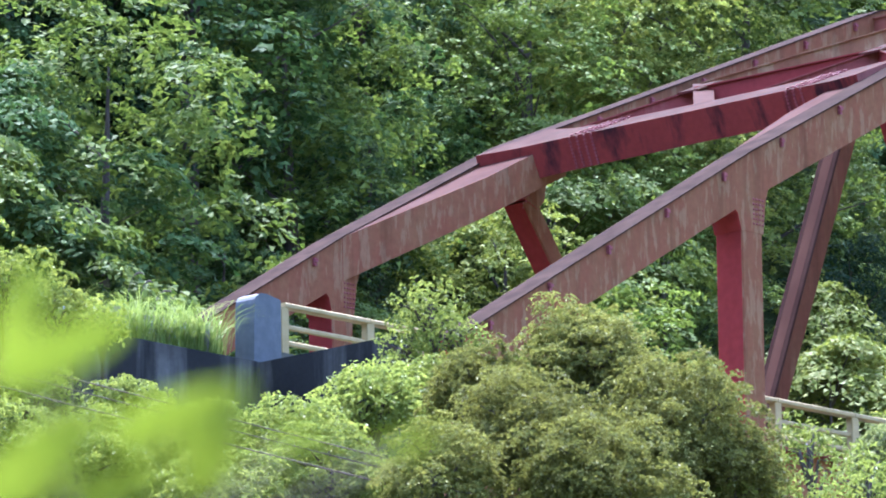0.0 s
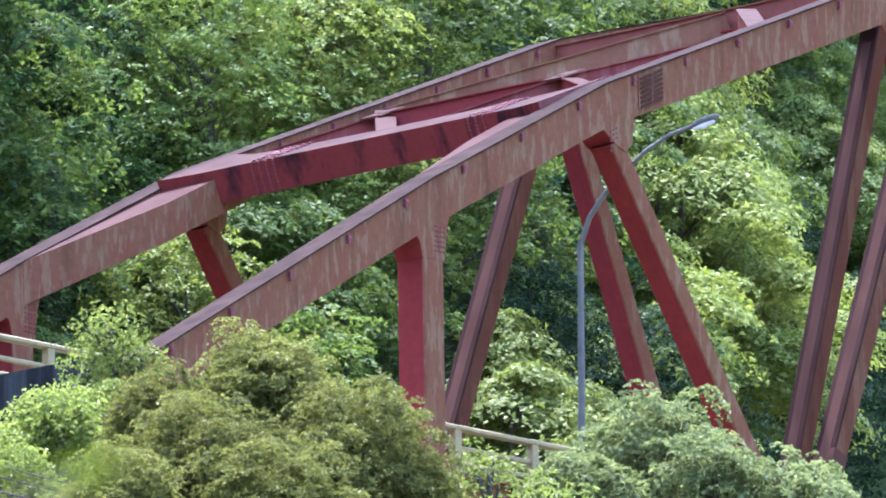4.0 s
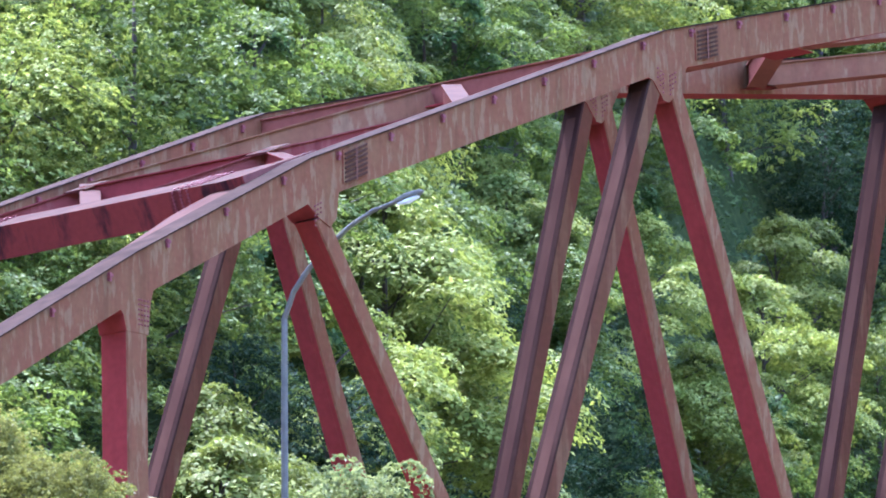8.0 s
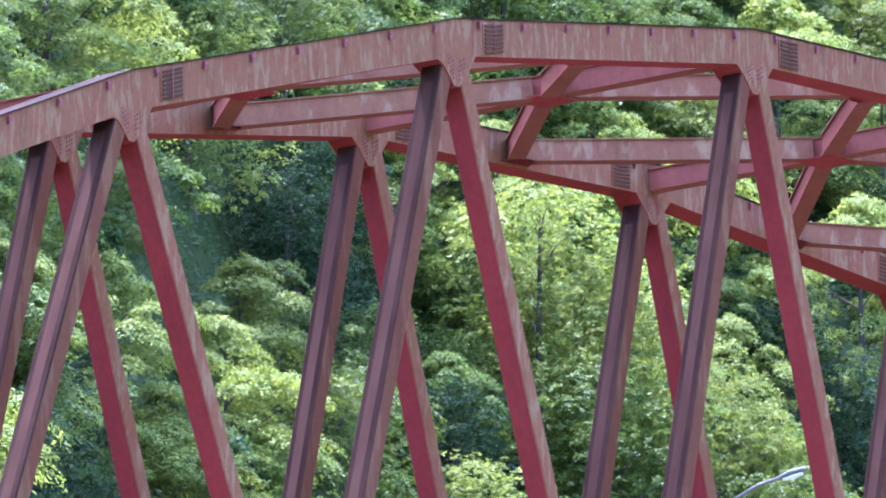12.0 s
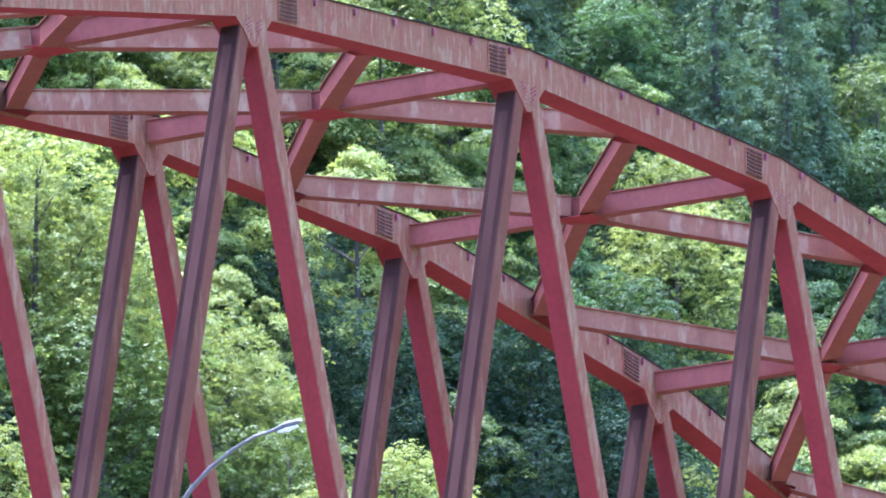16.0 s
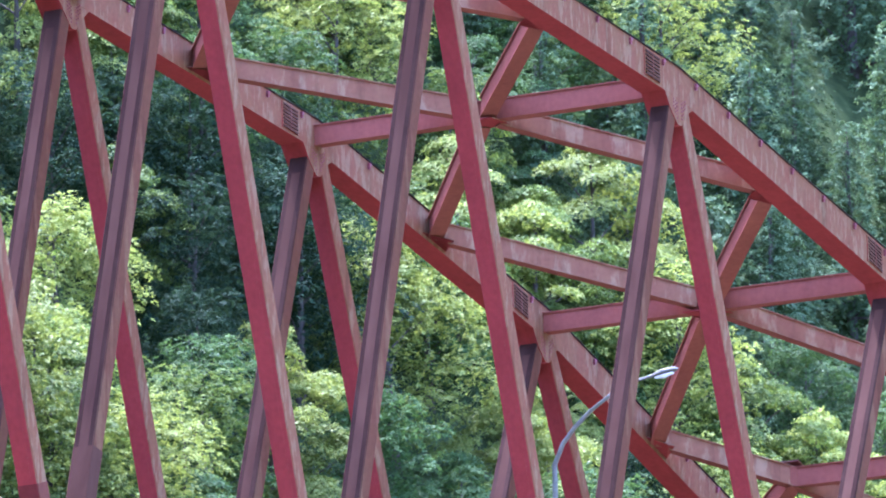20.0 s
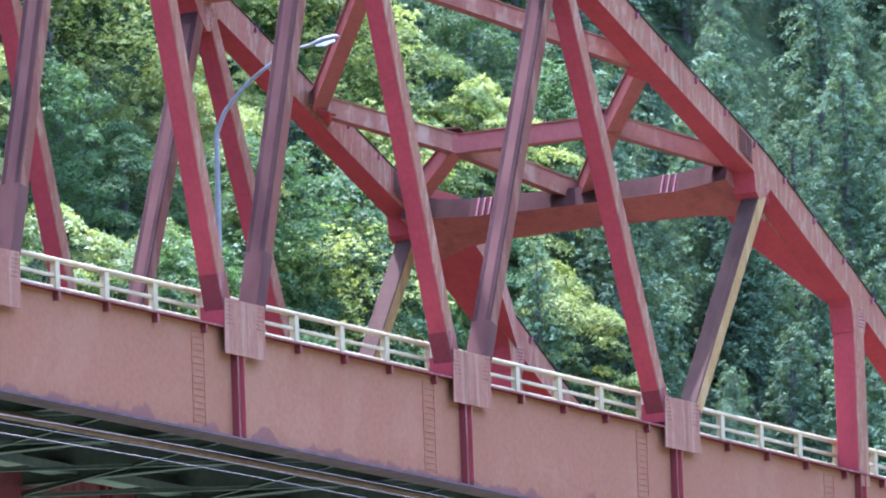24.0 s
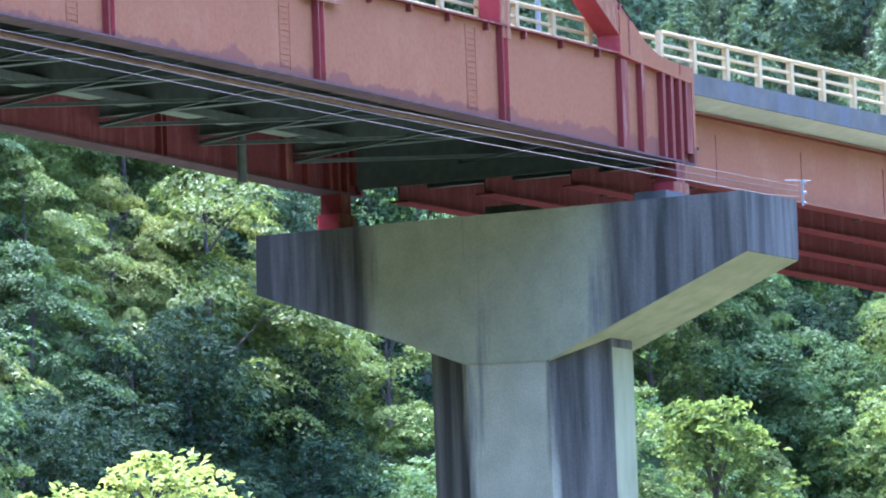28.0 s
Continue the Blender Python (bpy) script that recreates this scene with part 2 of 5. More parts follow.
def ground_cover():
    """Leaf litter on the slopes; a lighter valley floor, added to bounce light up."""
    m, n, l, b = material("forest_floor")
    soil = mixed(n, l, ramp(n, l, noise_of(n, l, 1.5, 6), [(0.35, (0, 0, 0)), (0.7, (1, 1, 1))]), (0.022, 0.032, 0.012), (0.046, 0.060, 0.020))
    flat = mixed(n, l, ramp(n, l, noise_of(n, l, 0.08, 6), [(0.42, (0, 0, 0)), (0.58, (1, 1, 1))]), (0.075, 0.092, 0.042), (0.15, 0.14, 0.11))
    flat = mixed(n, l, 0.3, flat, ramp(n, l, noise_of(n, l, 2.0, 6), [(0.3, (0.4, 0.4, 0.4)), (0.7, (1, 1, 1))]), 'MULTIPLY')
    geo = n.new("ShaderNodeNewGeometry")
    sep = n.new("ShaderNodeSeparateXYZ")
    l.new(geo.outputs["Position"], sep.inputs[0])
    mr = n.new("ShaderNodeMapRange")
    mr.inputs["From Min"].default_value, mr.inputs["From Max"].default_value = 4.0, 9.0
    l.new(sep.outputs[2], mr.inputs[0])
    l.new(mixed(n, l, mr.outputs[0], flat, soil), b.inputs["Base Color"])
    b.inputs["Roughness"].default_value = 0.95
    return m


SOIL = ground_cover()
SOIL.node_tree.nodes["Principled BSDF"].inputs["Specular IOR Level"].default_value = 0.0
WIRE = plain("cable_sheath", (0.085, 0.068, 0.05), (0.12, 0.10, 0.075), 9, 0.9)
WIRE.node_tree.nodes["Principled BSDF"].inputs["Specular IOR Level"].default_value = 0.1
WHITE_LAMP, _n, _l, _b = material("lamp_glass")
_b.inputs["Base Color"].default_value, _b.inputs["Roughness"].default_value = (0.8, 0.82, 0.8, 1), 0.15
LEAF_MID = leafy("leaf_mid_green", (0.058, 0.096, 0.018), (0.138, 0.182, 0.040), shine=0.05)
LEAF_LIGHT = leafy("leaf_light_green", (0.112, 0.150, 0.026), (0.238, 0.272, 0.062), shine=0.05)
LEAF_DEEP = leafy("leaf_deep_green", (0.028, 0.062, 0.018), (0.078, 0.128, 0.036), 0.6, 0.4, 0.05)
# evergreens in the dark patches: the wood's shade is put into this leaf colour
LEAF_SHADED = leafy("leaf_shaded", (0.009, 0.022, 0.011), (0.030, 0.052, 0.024), 0.7, 0.3, 0.02)
LEAF_FLOOR = leafy("leaf_undergrowth", (0.032, 0.056, 0.016), (0.085, 0.120, 0.034), 0.7, 0.3)
LEAF_CEDAR = leafy("leaf_cedar", (0.040, 0.072, 0.030), (0.095, 0.138, 0.056), 0.8, 0.25)
LEAF_OLIVE = leafy("leaf_olive", (0.100, 0.110, 0.027), (0.208, 0.212, 0.057), 0.5)
LEAF_LIME = leafy("leaf_lime", (0.120, 0.158, 0.030), (0.232, 0.270, 0.070), 0.4, 0.45)
LEAF_PALE = leafy("leaf_pale", (0.118, 0.148, 0.052), (0.235, 0.265, 0.115), 0.5, 0.4, 0.05)
GRASS = leafy("grass_blade", (0.10, 0.155, 0.032), (0.24, 0.30, 0.09), 0.45, 0.45)
LEAF_NEAR = leafy("leaf_near", (0.078, 0.118, 0.010), (0.105, 0.145, 0.013), 0.5, 0.4)

# ---- building helpers ----
def part(name, bm, mat, parent=None, label="", kind=""):
    """Links a bmesh (or a mesh) as one object under its thing."""
    me = bm
    if isinstance(bm, bmesh.types.BMesh):
        me = bpy.data.meshes.new(name)
        bm.to_mesh(me)
        bm.free()
    if mat is not None and not me.materials:
        me.materials.append(mat)
    ob = new(name, me)
    if parent is not None:
        ob.parent = parent
    return tagged(ob, label=label, kind=kind)


def thing(name, label, category, at=(0, 0, 0), group="", kind=""):
    ob = new(name)
    ob.location = at
    return tagged(ob, label, category, group, kind)


def prism(bm, ring_a, ring_b):
    """A solid between two rings of corners."""
    a = [bm.verts.new(p) for p in ring_a]
    b = [bm.verts.new(p) for p in ring_b]
    n = len(a)
    bm.faces.new(a[::-1])
    bm.faces.new(b)
    for i in range(n):
        bm.faces.new((a[i], a[(i + 1) % n], b[(i + 1) % n], b[i]))
    return bm


def box(x0, x1, y0, y1, z0, z1, bm=None, bevel=0.0):
    bm = bm or bmesh.new()
    c = min(bevel, (x1 - x0) / 3, (y1 - y0) / 3)
    if c > 0:
        ring = [(x0 + c, y0), (x1 - c, y0), (x1, y0 + c), (x1, y1 - c), (x1 - c, y1), (x0 + c, y1), (x0, y1 - c), (x0, y0 + c)]
    else:
        ring = [(x0, y0), (x1, y0), (x1, y1), (x0, y1)]
    return prism(bm, [(x, y, z0) for x, y in ring], [(x, y, z1) for x, y in ring])


def section_bar(p, q, profile, up=(0, 0, 1), bm=None):
    """Sweeps a flat profile of (side, up) corners from p to q."""
    bm = bm or bmesh.new()
    p, q = Vector(p), Vector(q)
    d = (q - p).normalized()
    side = d.cross(Vector(up)).normalized()
    top = side.cross(d)
    return prism(bm, [p + side * a + top * b for a, b in profile], [q + side * a + top * b for a, b in profile])


def chamfered(w, h, c=0.025):
    w, h = w / 2, h / 2
    return [(-w + c, -h), (w - c, -h), (w, -h + c), (w, h - c), (w - c, h), (-w + c, h), (-w, h - c), (-w, -h + c)]


def i_section(w, h, tf=0.03, tw=0.02):
    w, h, t = w / 2, h / 2, tw / 2
    return [(-w, -h), (w, -h), (w, -h + tf), (t, -h + tf), (t, h - tf), (w, h - tf), (w, h), (-w, h), (-w, h - tf), (-t, h - tf), (-t, -h + tf), (-w, -h + tf)]


def outline_y(points, y0, y1, bm=None):
    """A flat outline of (x, z) corners given thickness from y0 to y1."""
    bm = bm or bmesh.new()
    return prism(bm, [(x, y0, z) for x, z in points], [(x, y1, z) for x, z in points])


def tube(points, radii, sides=8, bm=None):
    bm = bm or bmesh.new()
    rings = []
    pts = [Vector(p) for p in points]
    for i, p in enumerate(pts):
        d = (pts[min(i + 1, len(pts) - 1)] - pts[max(i - 1, 0)]).normalized()
        s = d.cross(Vector((0.31, 0.17, 0.93))).normalized()
        u = s.cross(d)
        r = radii[i] if isinstance(radii, (list, tuple)) else radii
        rings.append([bm.verts.new(p + (s * math.cos(2 * math.pi * k / sides) + u * math.sin(2 * math.pi * k / sides)) * r) for k in range(sides)])
    for a, b in zip(rings, rings[1:]):
        for k in range(sides):
            bm.faces.new((a[k], a[(k + 1) % sides], b[(k + 1) % sides], b[k]))
    bm.faces.new(rings[0][::-1])
    bm.faces.new(rings[-1])
    return bm


def bolts_xz(centres, y, r=0.026, bm=None):
    """Domed bolt heads on a face that looks to -y."""
    bm = bm or bmesh.new()
    for x, z in centres:
        base = [bm.verts.new((x + r * math.cos(a), y, z + r * math.sin(a))) for a in [k * math.pi / 3 for k in range(6)]]
        tip = [bm.verts.new((x + 0.55 * r * math.cos(a), y - r * 0.9, z + 0.55 * r * math.sin(a))) for a in [k * math.pi / 3 for k in range(6)]]
        for k in range(6):
            bm.faces.new((base[k], base[(k + 1) % 6], tip[(k + 1) % 6], tip[k]))
        bm.faces.new(tip)
    return bm


# ---- the arch bridge: numbers ----
PANEL, MID = 11.88, 54.0
WIDE = 11.165           # from the near face of one truss to the near face of the other
RIB_W, RIB_D = 0.72, 0.86
TOPS = [48.52, 53.31, 56.69, 58.68, 59.29, 58.68, 56.69, 53.31, 48.52]
FLANGE, SOFFIT = 40.22, 37.38


def top_x(i):
    return MID + (i - 5) * PANEL


def low_x(i):
    return MID + (i - 4.5) * PANEL


POST = (1.05, 106.80)
RIB = [(-7.6, 40.75), (POST[0], 45.7)] + [(top_x(i + 1), z) for i, z in enumerate(TOPS)] + [(POST[1], 45.7), (114.9, 40.95)]


def rib_top(x):
    for (xa, za), (xb, zb) in zip(RIB, RIB[1:]):
        if xa <= x <= xb:
            return za + (zb - za) * (x - xa) / (xb - xa)


bridge = thing("arch_bridge", "weathered red steel arch bridge with trussed ribs over a wooded valley", "bridge")


def drop(i):
    """Upright height of the rib at corner i."""
    a = RIB[max(i - 1, 0)]
    b = RIB[min(i + 1, len(RIB) - 1)]
    return RIB_D / math.cos(math.atan2(b[1] - a[1], b[0] - a[0]))


def truss(y0):
    near = y0 == 0
    y1 = y0 + RIB_W
    yc = (y0 + y1) / 2
    for i in range(len(RIB) - 1):
        (xa, za), (xb, zb) = RIB[i], RIB[i + 1]
        bm = outline_y([(xa, za - drop(i)), (xb, zb - drop(i + 1)), (xb, zb - 0.03), (xa, za - 0.03)], y0, y1)
        rib = part("arch_rib", bm, RED, bridge)
        part("cover_plate", outline_y([(xa, za - 0.03), (xb, zb - 0.03), (xb, zb), (xa, za)], y0 - 0.035, y1 + 0.035), TOP_GRIME, rib, "grimy cover plate")
        # lifting lugs along the top edge of the outer face
        n = max(2, round((xb - xa) / 1.65))
        for k in range(n):
            x = xa + (k + 0.5) * (xb - xa) / n
            z = za + (zb - za) * (k + 0.5) / n
            bm = box(x - 0.03, x + 0.03, y0 - 0.07, y0, z - 0.26, z - 0.09)
            box(x - 0.05, x + 0.05, y0 - 0.09, y0 - 0.02, z - 0.17, z - 0.11, bm)
            part("lug", bm, BOLT, rib)
    # splices beside the nodes
    for i in range(1, 10):
        s = 1 if i < 5 else -1
        xa, xb = sorted((top_x(i) + s * 1.01, top_x(i) + s * 1.81))
        ta, tb = rib_top(xa), rib_top(xb)
        pl = part("splice_plate", outline_y([(xa, ta - 0.80), (xb, tb - 0.80), (xb, tb - 0.08), (xa, ta - 0.08)], y0 - 0.022, y0 - 0.001), RED, bridge, "bolted splice plate")
        for r in range(7):
            za, zb = ta - 0.14 - 0.098 * r, tb - 0.14 - 0.098 * r
            part("bolt_bar", outline_y([(xa + 0.05, za - 0.052), (xb - 0.05, zb - 0.052), (xb - 0.05, zb), (xa + 0.05, za)], y0 - 0.052, y0 - 0.021), DARK_STRIPE, pl, "dark row of bolts")
        part("plate_joint", outline_y([((xa + xb) / 2 - 0.02, (ta + tb) / 2 - 0.8), ((xa + xb) / 2 + 0.02, (ta + tb) / 2 - 0.8), ((xa + xb) / 2 + 0.02, (ta + tb) / 2 - 0.08), ((xa + xb) / 2 - 0.02, (ta + tb) / 2 - 0.08)], y0 - 0.058, y0 - 0.053), RED_DARK, pl)
    # gussets under the top nodes, and the diagonals
    for i in range(1, 10):
        x, z = top_x(i), TOPS[i - 1]
        left, right = (0.12 if i == 1 else 0.45), (0.12 if i == 9 else 0.45)
        ends = [(x - left - 0.35, rib_top(x - left - 0.35) - 0.8), (x - left, z - 1.2), (x - 0.10, z - 1.58), (x + 0.10, z - 1.58), (x + right, z - 1.2), (x + right + 0.35, rib_top(x + right + 0.35) - 0.8)]
        if i in (1, 9):
            # one diagonal only: the plate runs on from its edge
            o = 1 if i == 1 else -1
            ends = [(x + o * a, b) for a, b in ((-0.62, rib_top(x - o * 0.62) - 0.8), (-0.12, z - 0.98), (0.2, z - 1.2), (0.6, z - 1.36), (0.80, z - 1.15), (0.92, rib_top(x + o * 0.92) - 0.8))]
            ends = ends if o > 0 else ends[::-1]
        g = part("node_gusset", outline_y(ends, y0 + 0.004, y1 - 0.004), RED, bridge)
        dots = [(x + sx * (0.12 + 0.09 * c), z - 1.0 - 0.10 * r + 0.05 * c) for sx in (-1, 1) if 0 < i + sx < 10 for c in range(3) for r in range(5 - c)]
        part("bolt_field", bolts_xz(dots, y0 + 0.004), BOLT, g, kind="stuff")
        for sx, j in ((-1, i - 1), (1, i)):
            if 1 <= j <= 8:
                a = Vector((x + sx * 0.42 + (0.12 if sx < 0 else -0.10), yc - 0.05, z - 1.15))
                b = Vector((low_x(j) - sx * 0.60 + (0.20 if sx < 0 else 0.08), yc - 0.05, 40.2))
                bm = section_bar(b, a, chamfered(0.57, 0.43, 0.03), up=(-sx, 0, 0.2))
                # those leaning right are darker; sunlight on the last is put into tan paint
                diag_paint = RED if sx > 0 else TAN_SUNLIT if i == 9 else RED_DULL
                d = part("diagonal", bm, diag_paint, bridge)
                # foot band with stain and cast shade in its colour, then the closing plates
                part("foot_band", section_bar(b.lerp(a, 0.02), b.lerp(a, 0.08 if sx > 0 or i == 9 else 0.14), chamfered(0.585, 0.445, 0.02), up=(-sx, 0, 0.2)), RED_DARK if sx > 0 else DARK_STRIPE, d, "dark foot band, stain and cast shade put into its colour")
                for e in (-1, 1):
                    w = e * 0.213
                    part("closing_plate", section_bar(b.lerp(a, 0.09), b.lerp(a, 0.97), [(-0.13, w - 0.005), (0.13, w - 0.005), (0.13, w + 0.005), (-0.13, w + 0.005)], up=(-sx, 0, 0.2)), DARK_STRIPE if sx < 0 and i < 9 else diag_paint, d)
    # posts at both ends
    for x in POST:
        zt = rib_top(x) - RIB_D
        p = part("post", section_bar((x, yc, 39.6), (x, yc, zt + 0.2), chamfered(0.702, 0.62, 0.03), up=(1, 0, 0)), RED, bridge)
        gx = [(x - 0.66, zt - 0.28), (x - 0.42, zt - 0.48), (x - 0.33, zt - 0.8), (x + 0.33, zt - 0.8), (x + 0.42, zt - 0.1), (x + 0.6, zt + 0.4), (x + 0.4, zt + 0.5), (x - 0.4, zt + 0.2)]
        if x > 50:
            gx = [(2 * x - a, b) for a, b in gx][::-1]
        part("post_gusset", outline_y(gx, y0 + 0.003, y1 - 0.003), RED, p)
        part("bolt_field", bolts_xz([(x + 0.05 + 0.09 * c, zt - 0.12 - 0.10 * r) for c in range(4) for r in range(6)], y0 + 0.003), BOLT, p, kind="stuff")
        if near:
            part("bolt_field", bolts_xz([(x - 0.25 + 0.1 * c, 40.3 + 0.10 * r) for c in range(6) for r in range(9)], y0 + 0.05), BOLT, p, kind="stuff")


truss(0.0)
truss(WIDE)


# ---- plate girders below the trusses ----
def camber(x):
    """The deck rises a little towards the middle."""
    return -0.42 * ((x - 62) / 60) ** 2


def girder(y0, PINK):
    y1 = y0 + RIB_W
    g = part("girder", box(-8.6, 118.8, y0 + 0.30, y1 - 0.05, SOFFIT, FLANGE - 0.3), PINK, bridge, "faded pink-red plate girder")
    cuts = [-8.7, -7.3, POST[0]] + [low_x(j) for j in range(1, 9)] + [POST[1], 114.1, 118.9]
    for xa, xb in zip(cuts, cuts[1:]):
        ca, cb = camber(xa), camber(xb)
        part("web_plate", outline_y([(xa, SOFFIT + 0.05 + ca), (xb, SOFFIT + 0.05 + cb), (xb, FLANGE - 0.05 + cb), (xa, FLANGE - 0.05 + ca)], y0 + 0.17, y1), PINK, g)
        if -8 < xa < 114:
            part("top_flange", outline_y([(xa, FLANGE - 0.05 + ca), (xb, FLANGE - 0.05 + cb), (xb, FLANGE + cb), (xa, FLANGE + ca)], y0 - 0.03, y1 + 0.05), RED_DARK, g)
        part("bottom_flange", outline_y([(xa, SOFFIT - 0.01 + ca), (xb, SOFFIT - 0.01 + cb), (xb, SOFFIT + 0.045 + cb), (xa, SOFFIT + 0.045 + ca)], y0 - 0.02, y1 + 0.05), FLANGE_DARK, g, "dark brown bottom flange")
    nodes = [low_x(j) for j in range(1, 9)]
    for x in nodes + list(POST):
        c = camber(x)
        part("stiffener", box(x - 0.03, x + 0.03, y0 - 0.03, y0 + 0.17, SOFFIT + 0.05 + c, FLANGE - 0.06 + c), PINK, g)
        # left stiffener and recess: their shade is put into darker paint
        part("stiffener", box(x - 0.36, x - 0.30, y0 - 0.03, y0 + 0.17, SOFFIT + 0.05 + c, FLANGE - 0.06 + c), RED_DARK, g)
        part("stiffener_face", box(x - 0.30, x - 0.03, y0 + 0.10, y0 + 0.168, SOFFIT + 0.05 + c, FLANGE - 0.06 + c), RED_DARK, g)
        # bolted web splice beside each stiffener, a ladder of short bars
        bm = bmesh.new()
        for k in range(15):
            z = SOFFIT + 0.28 + k * 0.165 + c
            box(x - 2.28, x - 1.72, y0 + 0.150, y0 + 0.169, z, z + 0.045, bm)
        for sx in (-2.32, -1.72):
            box(x + sx, x + sx + 0.04, y0 + 0.155, y0 + 0.168, SOFFIT + 0.22 + c, FLANGE - 0.2 + c, bm)
        part("web_splice", bm, PINK, g)
    for x in nodes:
        pl = part("lower_gusset", outline_y([(x - 1.02, 39.5), (x + 1.04, 39.5), (x + 1.04, 40.92), (x - 0.96, 40.92)], y0 - 0.06, y0 - 0.032), GUSSET_PAINT, bridge, "pale streaked gusset plate")
        part("bolt_field", bolts_xz([(x + sx * (0.62 + 0.12 * c + 0.03 * r), 40.28 + 0.11 * r) for sx in (-1, 1) for c in range(3) for r in range(6)], y0 - 0.06, 0.020), GUSSET_PAINT, pl, kind="stuff")
        part("gusset_box", box(x - 0.88, x + 0.9, y0 - 0.032, y1, FLANGE, 40.75), RED, pl)
    # small brackets under the top flange
    x = -6.0
    while x < 113:
        if min(abs(x - n) for n in nodes + list(POST)) > 0.9:
            part("bracket", outline_y([(x + a, FLANGE + b + camber(x)) for a, b in ((-0.05, -0.05), (-0.05, -0.27), (0.05, -0.27), (0.05, -0.05))], y0 + 0.0, y0 + 0.17), RED_DARK, g)
        x += PANEL / 5
    # end panels with the curved horn
    for s, e in ((1, 114.1),):
        horn = [(0, 40.2), (0.0, 41.2), (0.9, 40.98)] + [(0.9 + 2.6 * u, 40.98 - 0.9 * math.sin(u * math.pi / 2) ** 0.8) for u in (0.25, 0.5, 0.75, 1.0)] + [(4.85, 40.02), (4.9, 39.62), (4.55, 39.55), (0, 39.95)]
        pts = [(e + s * a, b - 0.12) for a, b in horn]
        part("end_horn", outline_y(pts if s > 0 else pts[::-1], y0 - 0.03, y1), PINK, g)
        # end stiffeners in darker paint that carries their shading
        for a, w in ((0.0, 0.42), (1.35, 0.20), (2.75, 0.18), (3.3, 0.18), (3.85, 0.18), (4.72, 0.16)):
            xa, xb = sorted((e + s * a, e + s * (a + w)))
            part("stiffener", box(xa, xb, y0 - 0.02, y0 + 0.17, SOFFIT + 0.05 + camber(xa), 39.72), RED_DARK if a < 4.5 else PINK, g)
        part("end_edge", box(*sorted((e + s * 4.35, e + s * 4.7)), y0 + 0.0, y0 + 0.17, SOFFIT - 0.05, 39.6), RED_DARK, g)
        for a, za, zb in ((0.55, 39.9, 41.0), (3.9, 39.62, 40.0)):
            part("horn_seam", box(e + a, e + a + 0.09, y0 - 0.042, y0 - 0.031, za, zb), RED_DARK, g)


girder(0.0, PINK)
girder(WIDE, RED_SHADED)


# ---- top bracing ----
def brace(p, q, w=0.34, h=0.56, name="top_brace", paint=None):
    """A welded box with thin flange plates that stand out a little."""
    a, b, t, o = w / 2 + 0.05, h / 2, 0.028, w / 2
    lipped = [(-a, -b), (a, -b), (a, -b + t), (o, -b + t), (o, b - t), (a, b - t), (a, b), (-a, b), (-a, b - t), (-o, b - t), (-o, -b + t), (-a, -b + t)]
    return part(name, section_bar(p, q, lipped), paint or RED_BRACE, bridge)


Y_IN, Y_OUT = RIB_W, WIDE


def on_rib(i, y):
    x = top_x(i)
    return Vector((x, y, rib_top(x) - 0.48))


YM = (Y_IN + Y_OUT) / 2
for i in range(2, 9):
    c = on_rib(i, YM)
    brace(on_rib(i, Y_IN - 0.05), on_rib(i, Y_OUT + 0.05), name="cross_strut")
    for a, ya, b, yb in ((i - 0.5, Y_OUT, i + 0.5, Y_IN), (i - 0.5, Y_IN, i + 0.5, Y_OUT)):
        pa, pb = on_rib(a, ya), on_rib(b, yb)
        brace(pa, c.lerp(pa, 0.05), h=0.55)
        brace(c.lerp(pb, 0.05), pb, h=0.55)
        # flat haunch where the brace meets the rib
        for e in (pa, pb):
            s = 1 if e.y < 5 else -1
            part("brace_plate", prism(bmesh.new(), [(e.x - 0.6, e.y, rib_top(e.x - 0.6) - 0.78), (e.x + 0.6, e.y, rib_top(e.x + 0.6) - 0.78), (e.x + 0.2, e.y + s * 0.5, rib_top(e.x) - 0.78), (e.x - 0.2, e.y + s * 0.5, rib_top(e.x) - 0.78)],
                 [(e.x - 0.6, e.y, rib_top(e.x - 0.6) - 0.755), (e.x + 0.6, e.y, rib_top(e.x + 0.6) - 0.755), (e.x + 0.2, e.y + s * 0.5, rib_top(e.x) - 0.755), (e.x - 0.2, e.y + s * 0.5, rib_top(e.x) - 0.755)]), RED, bridge)
    part("crossing_plate", box(c.x - 0.55, c.x + 0.55, YM - 0.55, YM + 0.55, c.z - 0.315, c.z - 0.285), RED, bridge)
